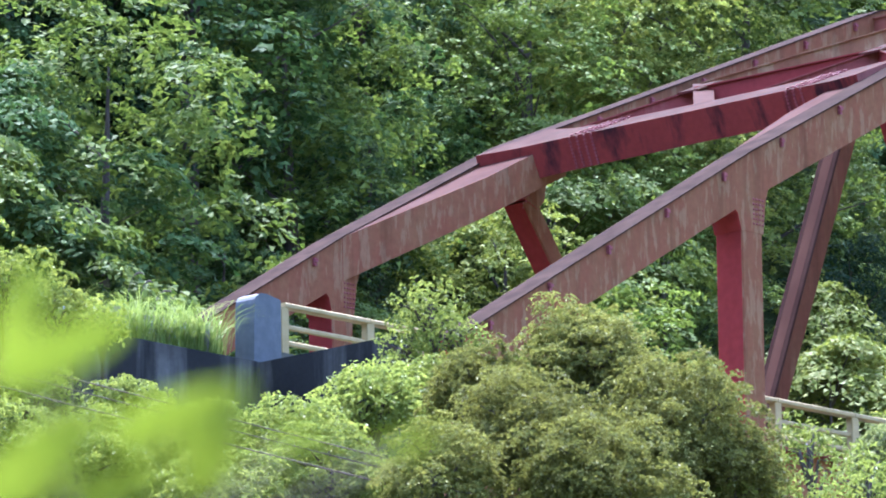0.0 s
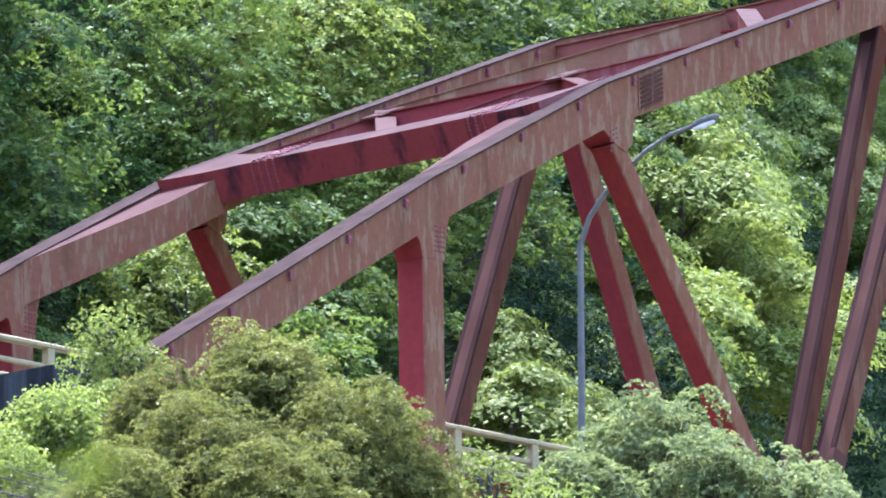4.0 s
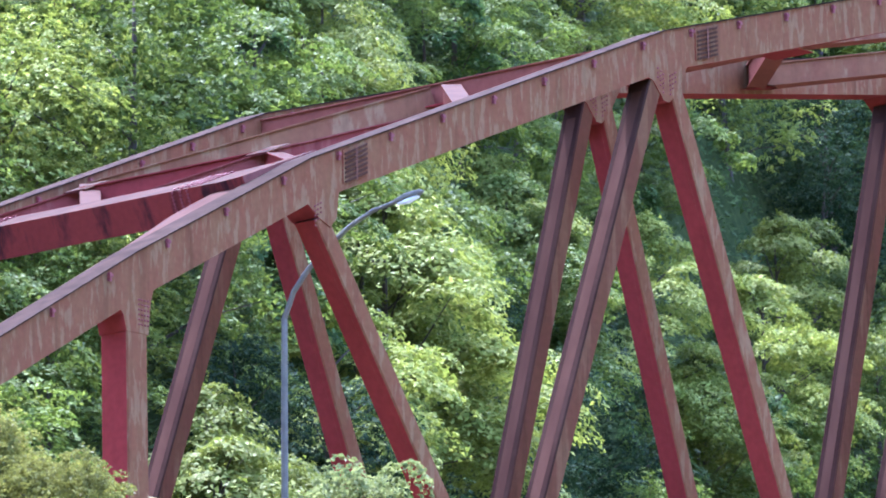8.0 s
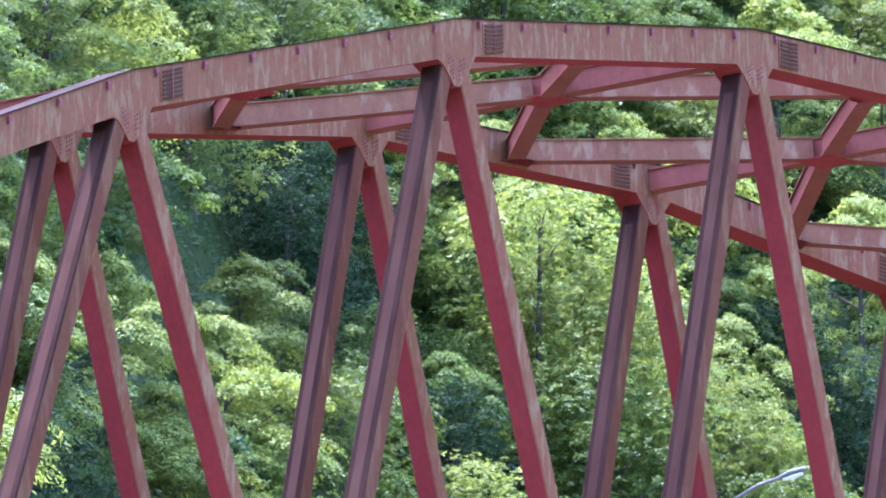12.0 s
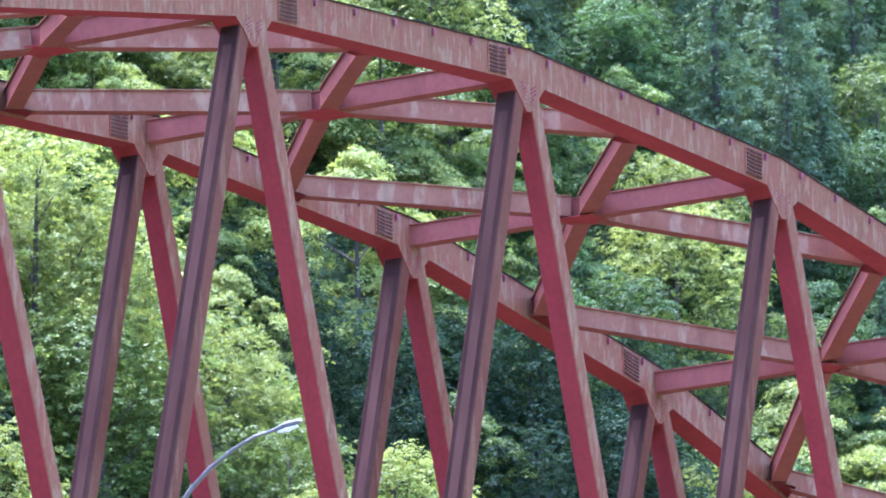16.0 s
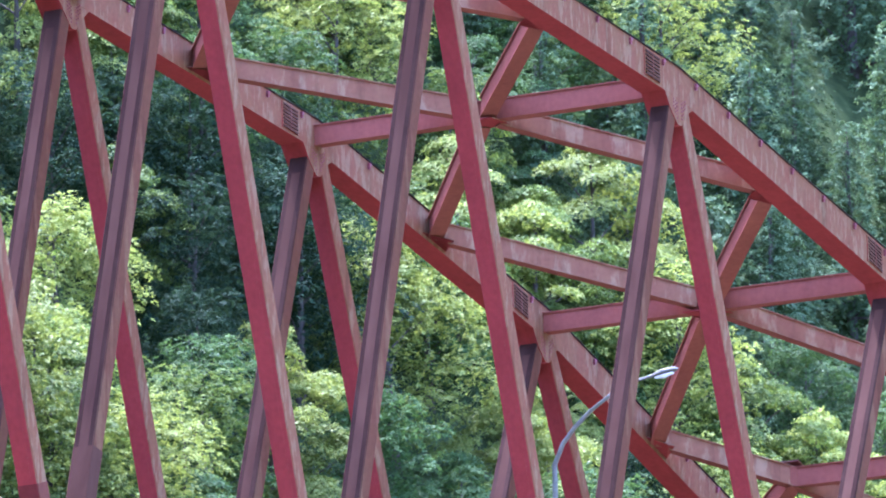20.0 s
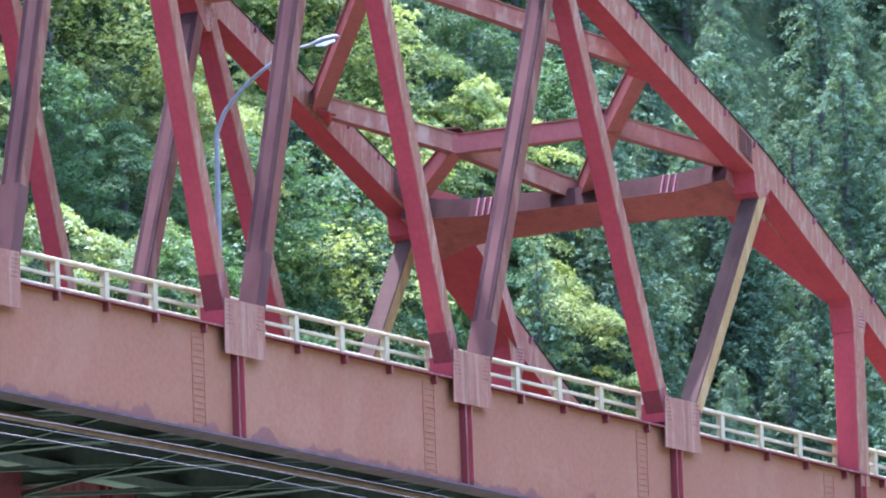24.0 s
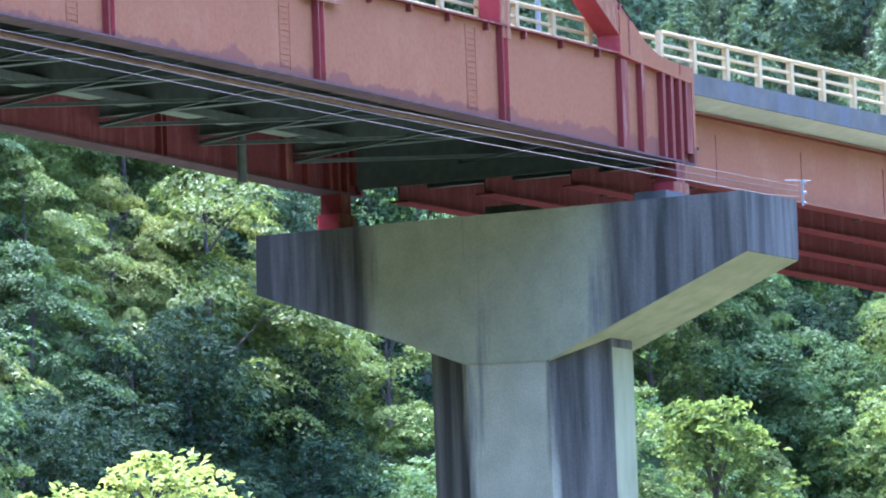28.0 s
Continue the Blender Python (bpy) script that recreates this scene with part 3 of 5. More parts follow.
for i, o in ((1, 1), (9, -1)):
    c = on_rib(i, YM)
    # portal strut: a deep box that leans with the rib and flares at both ends
    lean = Vector((1, 0, (rib_top(top_x(i) + o) - rib_top(top_x(i))) * o)).normalized()
    up = Vector((-lean.z, 0, lean.x))

    # the left portal is a deep box flush with the ribs, the right one hangs lower and is shallower
    sunk, deep = (0.42, 0.34) if i == 1 else (0.86, 0.29)

    def portal_ring(y, w, h):
        m = Vector((top_x(i), y, rib_top(top_x(i)) - sunk))
        return [m - lean * w - up * h, m + lean * w - up * h, m + lean * w + up * h, m - lean * w + up * h]

    stations = [(Y_IN - 0.02, 1.25, max(0.42, deep)), (1.6, 0.92, deep + 0.02), (2.6, 0.72, deep + 0.01), (YM, 0.66, deep), (WIDE - 1.9, 0.72, deep + 0.01), (WIDE - 0.9, 0.92, deep + 0.02), (WIDE + 0.02, 1.25, max(0.42, deep))]
    bm = bmesh.new()
    rings = [[bm.verts.new(p) for p in portal_ring(*s)] for s in stations]
    for ra, rb in zip(rings, rings[1:]):
        for k in range(4):
            bm.faces.new((ra[k], ra[(k + 1) % 4], rb[(k + 1) % 4], rb[k]))
    bm.faces.new(rings[0][::-1])
    bm.faces.new(rings[-1])
    bmesh.ops.recalc_face_normals(bm, faces=bm.faces)
    portal = part("portal_strut", bm, RED_SOOTY if i == 1 else RED_PORTAL, bridge)
    for y in (2.75, WIDE - 2.45):
        bm = bmesh.new()
        m = Vector((top_x(i), y, rib_top(top_x(i)) - sunk))
        for a in range(9):
            for b in range(4):
                p = m + lean * (-0.6 + 0.15 * a) + up * (deep + 0.008) + Vector((0, -0.3 + 0.2 * b, 0))
                section_bar(p, p + up * 0.035, chamfered(0.07, 0.07, 0.02), up=(0, 1, 0), bm=bm)
                p = m - lean * 0.70 * (1 if o > 0 else -1) * o + up * deep * (-0.9 + 0.225 * a) + Vector((0, -0.3 + 0.2 * b, 0))
                section_bar(p, p - lean * 0.035, chamfered(0.06, 0.06, 0.02), up=(0, 1, 0), bm=bm)
        part("bolt_field", bm, BOLT, portal, kind="stuff")
    # braces from the middle of the portal strut
    nodes = []
    for y in (Y_IN, Y_OUT):
        e = on_rib(i + o * 0.5, y)
        n = c.lerp(e, 0.48) + Vector((0, 0, 0.2))
        nodes.append(n)
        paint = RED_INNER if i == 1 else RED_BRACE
        brace(c, n, paint=paint)
        brace(n, e, paint=paint)
        brace(n, on_rib(i + o * 0.06, y), paint=paint)
        hub = [(0.25 * math.cos(u), 0.25 * math.sin(u)) for u in [j * math.pi / 4 for j in range(8)]]
        part("node_hub", prism(bmesh.new(), [(n.x + u, n.y + v, n.z - 0.285) for u, v in hub], [(n.x + u, n.y + v, n.z + 0.285) for u, v in hub]), paint, bridge)
        part("node_plate", section_bar(n - lean * 0.42 + up * 0.31, n + lean * 0.42 + up * 0.31, chamfered(0.6, 0.05, 0.02)), PINK_PLAIN, bridge)
    brace(*nodes, paint=RED_INNER if i == 1 else RED_BRACE)
    # the ribs widen inwards between post and portal
    for y, s in ((Y_IN, 1), (WIDE, -1)):
        xa, xb = top_x(i) - o * 0.3, POST[0] if i == 1 else POST[1]
        ring = lambda z_off: [Vector((x, y + s * wy, rib_top(x) - z_off - (0.10 * wy if z_off < 0.1 else 0.0))) for x, wy in ((xa + o * 1.2, 0.0), (xa + o * 0.4, 1.25), (xa - o * 1.9, 1.10), (xb, 0.012), (xb, 0.0))]
        bm = prism(bmesh.new(), ring(RIB_D * 1.10), ring(0.02))
        bmesh.ops.recalc_face_normals(bm, faces=bm.faces)
        part("rib_haunch", bm, RED, bridge)

# ---- deck, floor beams and stringers ----
for x in (-11.4, 118.7):
    part("end_diaphragm", box(x - 0.03, x + 0.03, Y_IN, WIDE, 37.2, 39.5), GREEN_STEEL, bridge)
part("deck_slab", box(-12, 118.9, Y_IN + 0.12, WIDE - 0.12, 39.55, 39.85), CONCRETE_SLAB, bridge)
part("road_surface", box(-12, 118.9, 1.6, WIDE - 0.9, 39.854, 39.92), ASPHALT, bridge)
for y in (Y_IN + 0.12, WIDE - 0.85):
    part("kerb", box(-12, 118.9, y, y + 0.73, 39.854, 40.0), CONCRETE_SLAB, bridge)
x = -10.0
k = 0
while x < 118.4:
    if k % 2 == 0:
        part("floor_beam", section_bar((x, Y_IN, 38.72), (x, WIDE, 38.72), i_section(0.35, 1.55)), GREEN_STEEL, bridge)
        # sway bracing below the floor
        part("wind_brace", section_bar((x, Y_IN, 37.75), (x + PANEL / 2, WIDE, 37.75), i_section(0.11, 0.11)), GREEN_STEEL, bridge)
        part("wind_brace", section_bar((x, WIDE, 37.72), (x + PANEL / 2, Y_IN, 37.72), i_section(0.11, 0.11)), GREEN_STEEL, bridge)
    else:
        part("cross_frame", section_bar((x, Y_IN, 39.2), (x, WIDE, 39.2), i_section(0.2, 0.4)), GREEN_STEEL, bridge)
    x += PANEL / 4
    k += 1
for y in (2.4, 4.4, 6.4, 8.4, 10.0):
    part("stringer", section_bar((-11.5, y, 39.15), (118.7, y, 39.15), i_section(0.28, 0.75)), GREEN_STEEL, bridge)
part("service_pipe", tube([(-11.5, 1.45, 38.1), (118.7, 1.45, 38.1)], 0.16, 10), WIRE, bridge, "brown service pipe")
part("service_pipe", tube([(-11.5, 2.6, 37.5), (117.5, 2.6, 37.5)], 0.11, 10), PIPE_BROWN, bridge, "brown service pipe")
# stringer flanges between the cross frames, bounced light put into their pale colour
x = -8.6
while x < 116:
    part("flange_plate", box(x, x + 2.25, 9.55, 10.25, 38.16, 38.22), LIT_GREEN, bridge, "pale green stringer flange, bounced light put into its colour")
    part("flange_edge", box(x - 0.1, x + 2.87, 9.45, 9.52, 38.12, 38.36), GREEN_STEEL, bridge)
    x += PANEL / 4
part("drain_pipe", tube([(110.6, 10.75, 39.3), (110.6, 10.75, 36.7)], 0.14, 10), GREEN_STEEL, bridge, "green drain pipe")
for x in (1.0, 117.9):
    for y in (0.36, WIDE + 0.36):
        b = part("bearing", box(x - 0.5, x + 0.5, y - 0.4, y + 0.4, 35.76, 36.4, bevel=0.06), RED, bridge)
        part("rocker", box(x - 0.3, x + 0.3, y - 0.35, y + 0.35, 36.35, SOFFIT - 0.30), RED_DARK, b)


# ---- railings ----
def kerb_line(x):
    """The railing's foot: level to the left abutment, falling gently to the right end."""
    return camber(x) if x > 30 else camber(30) - 0.17 * (30 - x) / 41


def railing(name, x0, x1, y, z, label, step=2.376, height=0.98, rise=kerb_line):
    r = thing(name, label, "railing")
    n = max(1, round((x1 - x0) / step))
    step = (x1 - x0) / n
    post = bpy.data.meshes.new("rail_post")
    bm = box(-0.105, 0.105, -0.085, 0.085, -0.35, height - 0.09, bevel=0.015)
    bm.to_mesh(post)
    bm.free()
    for k in range(n + 1):
        o = part("rail_post", post, CREAM, r)
        o.location = (x0 + k * step, y, z + rise(x0 + k * step))
    for k in range(n):
        a, b = x0 + k * step - 0.01, x0 + (k + 1) * step - 0.03
        za, zb = z + rise(a), z + rise(b)
        part("top_rail", section_bar((a, y, za + height - 0.05), (b, y, zb + height - 0.05), chamfered(0.20, 0.10, 0.02)), CREAM, r)
        for h in (0.22, 0.53):
            part("mid_rail", section_bar((a, y, za + h), (b, y, zb + h), chamfered(0.07, 0.10, 0.02)), CREAM, r)
    return r


railing("bridge_railing", -11.45, 118.8, 0.98, 40.30, "cream-painted steel railing with three bars along the bridge")
railing("bridge_railing", -11.9, 118.8, WIDE - 0.5, 40.30, "cream-painted steel railing on the far kerb of the bridge")

# ---- pier, approaches ----
pier = thing("bridge_pier", "stained concrete hammerhead pier under the bridge's end", "pier")
PX, PT = 115.6, 3.5
cap = [(-3.15, 35.72), (13.05, 35.72), (13.1, 33.95), (8.57, 32.25), (6.2, 31.32), (3.5, 31.25), (-3.15, 33.95)]
part("pier_cap", prism(bmesh.new(), [(PX, y, z) for y, z in cap], [(PX + PT, y, z) for y, z in cap]), CONCRETE, pier)
OCT = [(0.05, 3.5), (0.05, 6.2), (1.05, 7.85), (PT - 1.05, 7.85), (PT - 0.05, 6.2), (PT - 0.05, 3.5), (PT - 1.05, 1.9), (1.05, 1.9)]
part("pier_column", prism(bmesh.new(), [(PX + x, y, 2.0) for x, y in OCT], [(PX + x, y, 33.2) for x, y in OCT]), CONCRETE_COLUMN, pier)
# light bounced up onto the mossy soffit is put into the pale colour
part("arm_soffit", prism(bmesh.new(), [(PX + 0.02, y, z - 0.006) for y, z in ((-3.12, 33.96), (3.45, 31.27), (3.45, 31.24), (-3.12, 33.93))], [(PX + PT - 0.02, y, z - 0.006) for y, z in ((-3.12, 33.96), (3.45, 31.27), (3.45, 31.24), (-3.12, 33.93))]), PALE_CONCRETE, pier, "mossy soffit of the cantilever, ground bounce put into its pale colour")
part("column_side", box(PX + 1.07, PX + PT - 1.07, 1.88, 1.896, 2.0, 31.6), PALE_CONCRETE, pier, "pale side of the column")
for y in (-0.3, 4.6):
    part("bearing_block", box(PX + 0.9, PX + PT - 0.9, y + 0.15, y + 1.2, 35.72, 36.06), CONCRETE_SLAB, pier)

approach = thing("approach_span", "red plate-girder approach span with a grey concrete deck edge", "bridge")
part("deck_edge", box(118.95, 240, 0.0, 0.5, 39.14, 39.76), CONCRETE_SLAB, approach)
# light from below is put into this underside's paler concrete
part("deck_haunch", prism(bmesh.new(), [(118.95, 0.02, 39.15), (118.95, 1.25, 38.91), (118.95, 1.25, 39.4), (118.95, 0.02, 39.4)], [(240, 0.02, 39.15), (240, 1.25, 38.91), (240, 1.25, 39.4), (240, 0.02, 39.4)]), SOFFIT_CONCRETE, approach, "pale sloping underside of the deck edge")
part("deck_slab", box(118.95, 240, 1.26, 11.6, 38.91, 39.7), CONCRETE_SLAB, approach)
for y in (1.3, 4.2, 7.1, 10.0):
    part("approach_girder", section_bar((119.1, y, 37.83), (240, y, 37.83), i_section(0.6, 2.14, 0.05, 0.05)), PINK_PLAIN if y < 2 else RED_SHADED, approach)
for x in range(121, 239, 6):
    part("approach_frame", section_bar((x, 1.3, 37.6), (x, 10, 37.6), i_section(0.2, 0.5)), GREEN_STEEL, approach)
    part("web_splice", box(x + 2.0, x + 2.03, 1.255, 1.275, 37.0, 38.4), PINK_PLAIN, approach)
railing("approach_railing", 117.3, 239, 0.25, 39.95, "cream steel railing with three bars on the approach deck", 2.25, 0.95, lambda x: 0.0)

wall = thing("retaining_wall", "black algae-stained concrete retaining wall at the bridge's end", "retaining wall")
part("wall_face", box(-75, -12.48, 0.6, 1.05, 32.5, 39.66), CONCRETE_BLACK, wall)
part("wing_wall", box(-12.48, -12.02, -2.95, 1.05, 31.0, 39.65), CONCRETE_BLACK, wall)
part("abutment_body", box(-12.02, -9.0, -2.0, 12.6, 30.0, 36.4), CONCRETE_BLACK, wall)
part("back_wall", box(-12.01, -11.7, 1.2, 12.6, 36.4, 39.2), CONCRETE_BLACK, wall)
part("road", box(-75, -12.1, 1.06, 12.2, 39.2, 39.5), ASPHALT, None, "grey asphalt approach road behind the retaining wall", "structure")

# parapet block at the railing's end, with a rounded shoulder
bm = bmesh.new()
shape = [(-12.60, 39.66), (-11.86, 39.66), (-11.86, 40.93), (-12.25, 41.00)] + [(-12.36 - 0.22 * math.sin(u), 40.78 + 0.22 * math.cos(u)) for u in (0.0, 0.4, 0.8, 1.2, 1.57)]
outline_y(shape, 0.62, 1.12, bm)
tagged(part("parapet_block", bm, SLATE, None), "smooth slate-grey stone parapet block with a rounded shoulder", "parapet")

guard = thing("guardrail", "white steel guardrail half hidden in tall roadside grass", "guardrail")
for k in range(8):
    x = -13.5 - 2.37 * k
    part("guard_post", tube([(x, 1.0, 39.3), (x, 1.0, 40.3)], 0.07, 10), GREY_STEEL, guard)
    wave = [(0.0, -0.17), (0.05, -0.09), (0.0, 0.0), (0.05, 0.09), (0.0, 0.17), (0.015, 0.17), (0.065, 0.09), (0.015, 0.0), (0.065, -0.09), (0.015, -0.17)]
    part("guard_beam", prism(bmesh.new(), [(x - 2.35, 1.12 + a, 40.12 + b) for a, b in wave], [(x, 1.12 + a, 40.12 + b) for a, b in wave]), GUARD_WHITE, guard, "white wave-shaped beam")

# ---- street lamps ----
def street_lamp(x, y, label):
    o = thing("street_lamp", label, "street lamp", (x, y, 39.9), "street lamps on the bridge")
    part("pole", tube([(0, 0, 0), (0.05, 0, 3), (0.15, 0, 8.6)], [0.095, 0.085, 0.07], 10), GREY_STEEL, o)
    arm = [(0.15, -3.9 * math.sin(u * 1.0) ** 1.25, 8.6 + 2.1 * math.sin(u * math.pi / 2) ** 0.8) for u in (0, 0.12, 0.25, 0.4, 0.6, 0.8, 1.0)]
    part("arm", tube(arm, [0.07, 0.065, 0.06, 0.055, 0.05, 0.045, 0.04], 8), GREY_STEEL, o)
    _, ey, ez = arm[-1]
    bm = tube([(0.15, ey + 0.15, ez - 0.02), (0.15, ey, ez), (0.15, ey - 0.35, ez + 0.08), (0.15, ey - 0.75, ez + 0.12), (0.15, ey - 0.85, ez + 0.12)], [0.04, 0.05, 0.085, 0.07, 0.02], 10)
    head = part("lamp_head", bm, GREY_STEEL, o)
    bm = tube([(0.15, ey - 0.12, ez - 0.05), (0.15, ey - 0.4, ez - 0.03), (0.15, ey - 0.7, ez + 0.03)], [0.03, 0.07, 0.04], 10)
    part("lens", bm, WHITE_LAMP, head, "pale glass lens")
    return o


for x, tall in ((18.0, 1.005), (53.5, 1.01), (88.7, 1.02), (130.0, 1.17)):
    street_lamp(x, 10.55, "grey steel street lamp with a curved arm above the road").scale = (1, 1, tall)

# ---- land ----
# headings below are counted from a line that lies a little off the +y axis
AZ_OFF, EL_OFF = -0.975, 0.18


def smooth(a, b, v):
    v = min(1, max(0, (v - a) / (b - a)))
    return v * v * (3 - 2 * v)


def foot(az):
    """Distance from the viewing spot to the foot of the wooded hill behind the bridge."""
    c = math.cos(radians(min(max(az, 20), 66)))
    return 137.0 / c + 8.0 + 26 * smooth(50, 56, az)


def land(az, d):
    """Height of the ground by heading and distance from the viewing spot."""
    d0 = foot(az)
    bank = 1 - smooth(50.5, 54.5, az)
    z = 1.3
    z += bank * 33.0 * smooth(95, 182, d)
    base = 35.6 * bank + 5.2 * (1 - bank)
    if d > d0:
        run = d - d0
        z = base + run * 0.86 - max(0, run - 150) * 0.55
        z += 2.5 * noise.noise(Vector((az * 0.35, d * 0.03, 0)))
    elif d > d0 - 30:
        z = z + (base - z) * smooth(d0 - 30, d0, d)
    return z


def spot(az, d):
    return Vector((EYE[0] + d * math.sin(radians(az + AZ_OFF)), EYE[1] + d * math.cos(radians(az + AZ_OFF)), land(az, d)))


def ground():
    bm = bmesh.new()
    azs = list(range(-180, 36, 12)) + [36 + 0.75 * k for k in range(0, 52)] + list(range(78, 180, 12))
    ds = [0.5, 20, 60, 90] + list(range(100, 420, 8)) + [450, 520, 650, 900, 1500, 3000]
    grid = [[bm.verts.new(spot(a, d)) for d in ds] for a in azs]
    n = len(azs)
    for i in range(n):
        for j in range(len(ds) - 1):
            bm.faces.new((grid[i][j], grid[i][j + 1], grid[(i + 1) % n][j + 1], grid[(i + 1) % n][j]))
    bm.faces.new([g[0] for g in grid])
    bmesh.ops.recalc_face_normals(bm, faces=bm.faces)
    return part("ground", bm, SOIL, None, "dark wooded hillside and valley floor with leaf litter", "structure")


ground()

# ---- trees ----
rng = np.random.default_rng(7)


def leaf_mesh(name, centres, normals, sizes, mat, aspect=0.5, fold=0.18, small=False):
    """Many small leaves as one mesh: folded, with four corners, or three where they are far off."""
    n = len(centres)
    nrm = normals / np.linalg.norm(normals, axis=1, keepdims=True)
    ref = rng.normal(size=(n, 3))
    a = np.cross(nrm, ref)
    a /= np.linalg.norm(a, axis=1, keepdims=True)
    b = np.cross(nrm, a)
    s = sizes[:, None]
    p0 = centres - a * s * 0.5
    p1 = centres + b * s * aspect * 0.5 + nrm * s * fold
    p2 = centres + a * s * 0.5 - nrm * s * fold * 0.6
    p3 = centres - b * s * aspect * 0.5 + nrm * s * fold
    if small:
        v = np.stack([p0, p1 + (p2 - centres) * 0.4, p3 + (p2 - centres) * 0.9], 1).reshape(-1, 3)
        me = bpy.data.meshes.new(name)
        me.from_pydata(v.tolist(), [], np.arange(n * 3).reshape(-1, 3).tolist())
        me.materials.append(mat)
        return me
    v = np.stack([p0, p1, p2, p3], 1).reshape(-1, 3)
    f = np.arange(n * 4).reshape(-1, 4)
    tri = np.concatenate([f[:, [0, 1, 2]], f[:, [0, 2, 3]]], 1).reshape(-1, 3)
    me = bpy.data.meshes.new(name)
    me.from_pydata(v.tolist(), [], tri.tolist())
    me.materials.append(mat)
    return me


def clumps_to_leaves(clumps, per, size, spread=0.6, up=0.45, spray=None):
    """Leaves on the shells of flattened clumps: (x, y, z, radius, flatness)."""
    C, N, S = [], [], []
    if spray:
        # twigs fan out from the shell as small tilted plates of leaves
        reach, leaves = spray
        for x, y, z, r, flat in clumps:
            n = max(3, int(per * r * r / leaves))
            d = rng.normal(size=(n, 3))
            d /= np.linalg.norm(d, axis=1, keepdims=True)
            d[:, 2] = np.where(rng.random(n) < 0.7, np.abs(d[:, 2]), d[:, 2])
            c = d * (r * (0.62 + 0.48 * rng.random(n)))[:, None] * np.array([1, 1, flat]) + np.array([x, y, z])
            nn = d * (1 - up) + np.array([0, 0, up + 0.15]) + rng.normal(size=(n, 3)) * 0.16
            nn /= np.linalg.norm(nn, axis=1, keepdims=True)
            cc, nr = np.repeat(c, leaves, 0), np.repeat(nn, leaves, 0)
            m = n * leaves
            o = rng.normal(size=(m, 3))
            o /= np.linalg.norm(o, axis=1, keepdims=True)
            o *= (np.repeat(reach * (0.55 + 0.8 * rng.random(n)), leaves) * rng.random(m) ** 0.5)[:, None]
            o -= nr * (np.sum(o * nr, axis=1) * 0.80)[:, None]
            o[:, 2] -= 0.45 / reach * np.sum(o * o, axis=1)
            C.append(cc + o), N.append(nr + rng.normal(size=(m, 3)) * 0.33), S.append(size * (0.6 + 0.8 * rng.random(m)))
        return np.concatenate(C), np.concatenate(N), np.concatenate(S)
    for x, y, z, r, flat in clumps:
        n = int(per * r * r)
        d = rng.normal(size=(n, 3))
        d /= np.linalg.norm(d, axis=1, keepdims=True)
        d = d[(d[:, 2] > -0.2) | (rng.random(n) < 0.35)]
        n = len(d)
        rad = r * (0.80 + 0.28 * rng.random(n) ** 0.7)
        # ragged outline
        rad *= 1 + 0.16 * np.sin(5 * d[:, 0] + 4 * d[:, 2] + x) * np.sin(4 * d[:, 1] - 3 * d[:, 2] + y)
        c = d * rad[:, None] * np.array([1, 1, flat]) + np.array([x, y, z])
        nn = d * (1 - up) + np.array([0, 0, up]) + rng.normal(size=(n, 3)) * spread * 0.6
        C.append(c), N.append(nn), S.append(size * (0.6 + 0.8 * rng.random(n)))
    return np.concatenate(C), np.concatenate(N), np.concatenate(S)


def crown_clumps(height, radius, base, count, flat, kind):
    out = []
    for k in range(count):
        u = (k + 0.5) / count
        h = base + (height - base) * (0.05 + 0.95 * u)
        t = (h - base) / (height - base)
        if kind == "round":
            w = radius * math.sqrt(max(0.06, 1 - (2 * t - 0.75) ** 2 / 1.7))
        elif kind == "layer":
            w = radius * (1.05 - 0.75 * t ** 1.6)
        else:
            w = radius * (1.02 - t)
        a = k * 2.399 + rng.random() * 0.8
        rr = w * (0.35 + 0.65 * rng.random()) if kind != "cone" else w * (0.15 + 0.85 * rng.random())
        r = radius * (0.30 + 0.18 * rng.random()) * (1.0 if kind != "cone" else 1.15 - 0.75 * t)
        out.append((rr * math.cos(a), rr * math.sin(a), h, r, flat * (0.8 + 0.4 * rng.random())))
    return out


def tree_meshes(kind, height, radius, base, count, flat, per, size, mat, aspect=0.5, up=0.45, spray=None):
    cl = crown_clumps(height, radius, base, count, flat, kind)
    C, N, S = clumps_to_leaves(cl, per, size, up=up, spray=spray)
    crown = leaf_mesh("crown", C, N, S, mat, aspect, small=True)
    bm = bmesh.new()
    lean = rng.normal(size=2) * 0.25
    mid = [(lean[0] * u, lean[1] * u, height * 0.92 * u) for u in (0, 0.15, 0.35, 0.6, 0.8, 1.0)]
    r0 = 0.022 * height
    tube(mid, [r0 * 1.25, r0, r0 * 0.8, r0 * 0.5, r0 * 0.3, r0 * 0.1], 7, bm)
    for x, y, z, r, _ in cl[::5]:
        s = max(0.15, (z - 0.12 * height - 0.3 * math.hypot(x, y)) / (height * 0.92))
        st = Vector((lean[0] * s, lean[1] * s, height * 0.92 * s))
        e = Vector((x, y, z))
        tube([st, st.lerp(e, 0.5) + Vector((0, 0, 0.15 * r)), e], [r0 * 0.28, r0 * 0.14, r0 * 0.04], 5, bm)
    trunk = bpy.data.meshes.new("trunk")
    bm.to_mesh(trunk)
    bm.free()
    trunk.materials.append(BARK)
    return trunk, crown


PLANTED = []


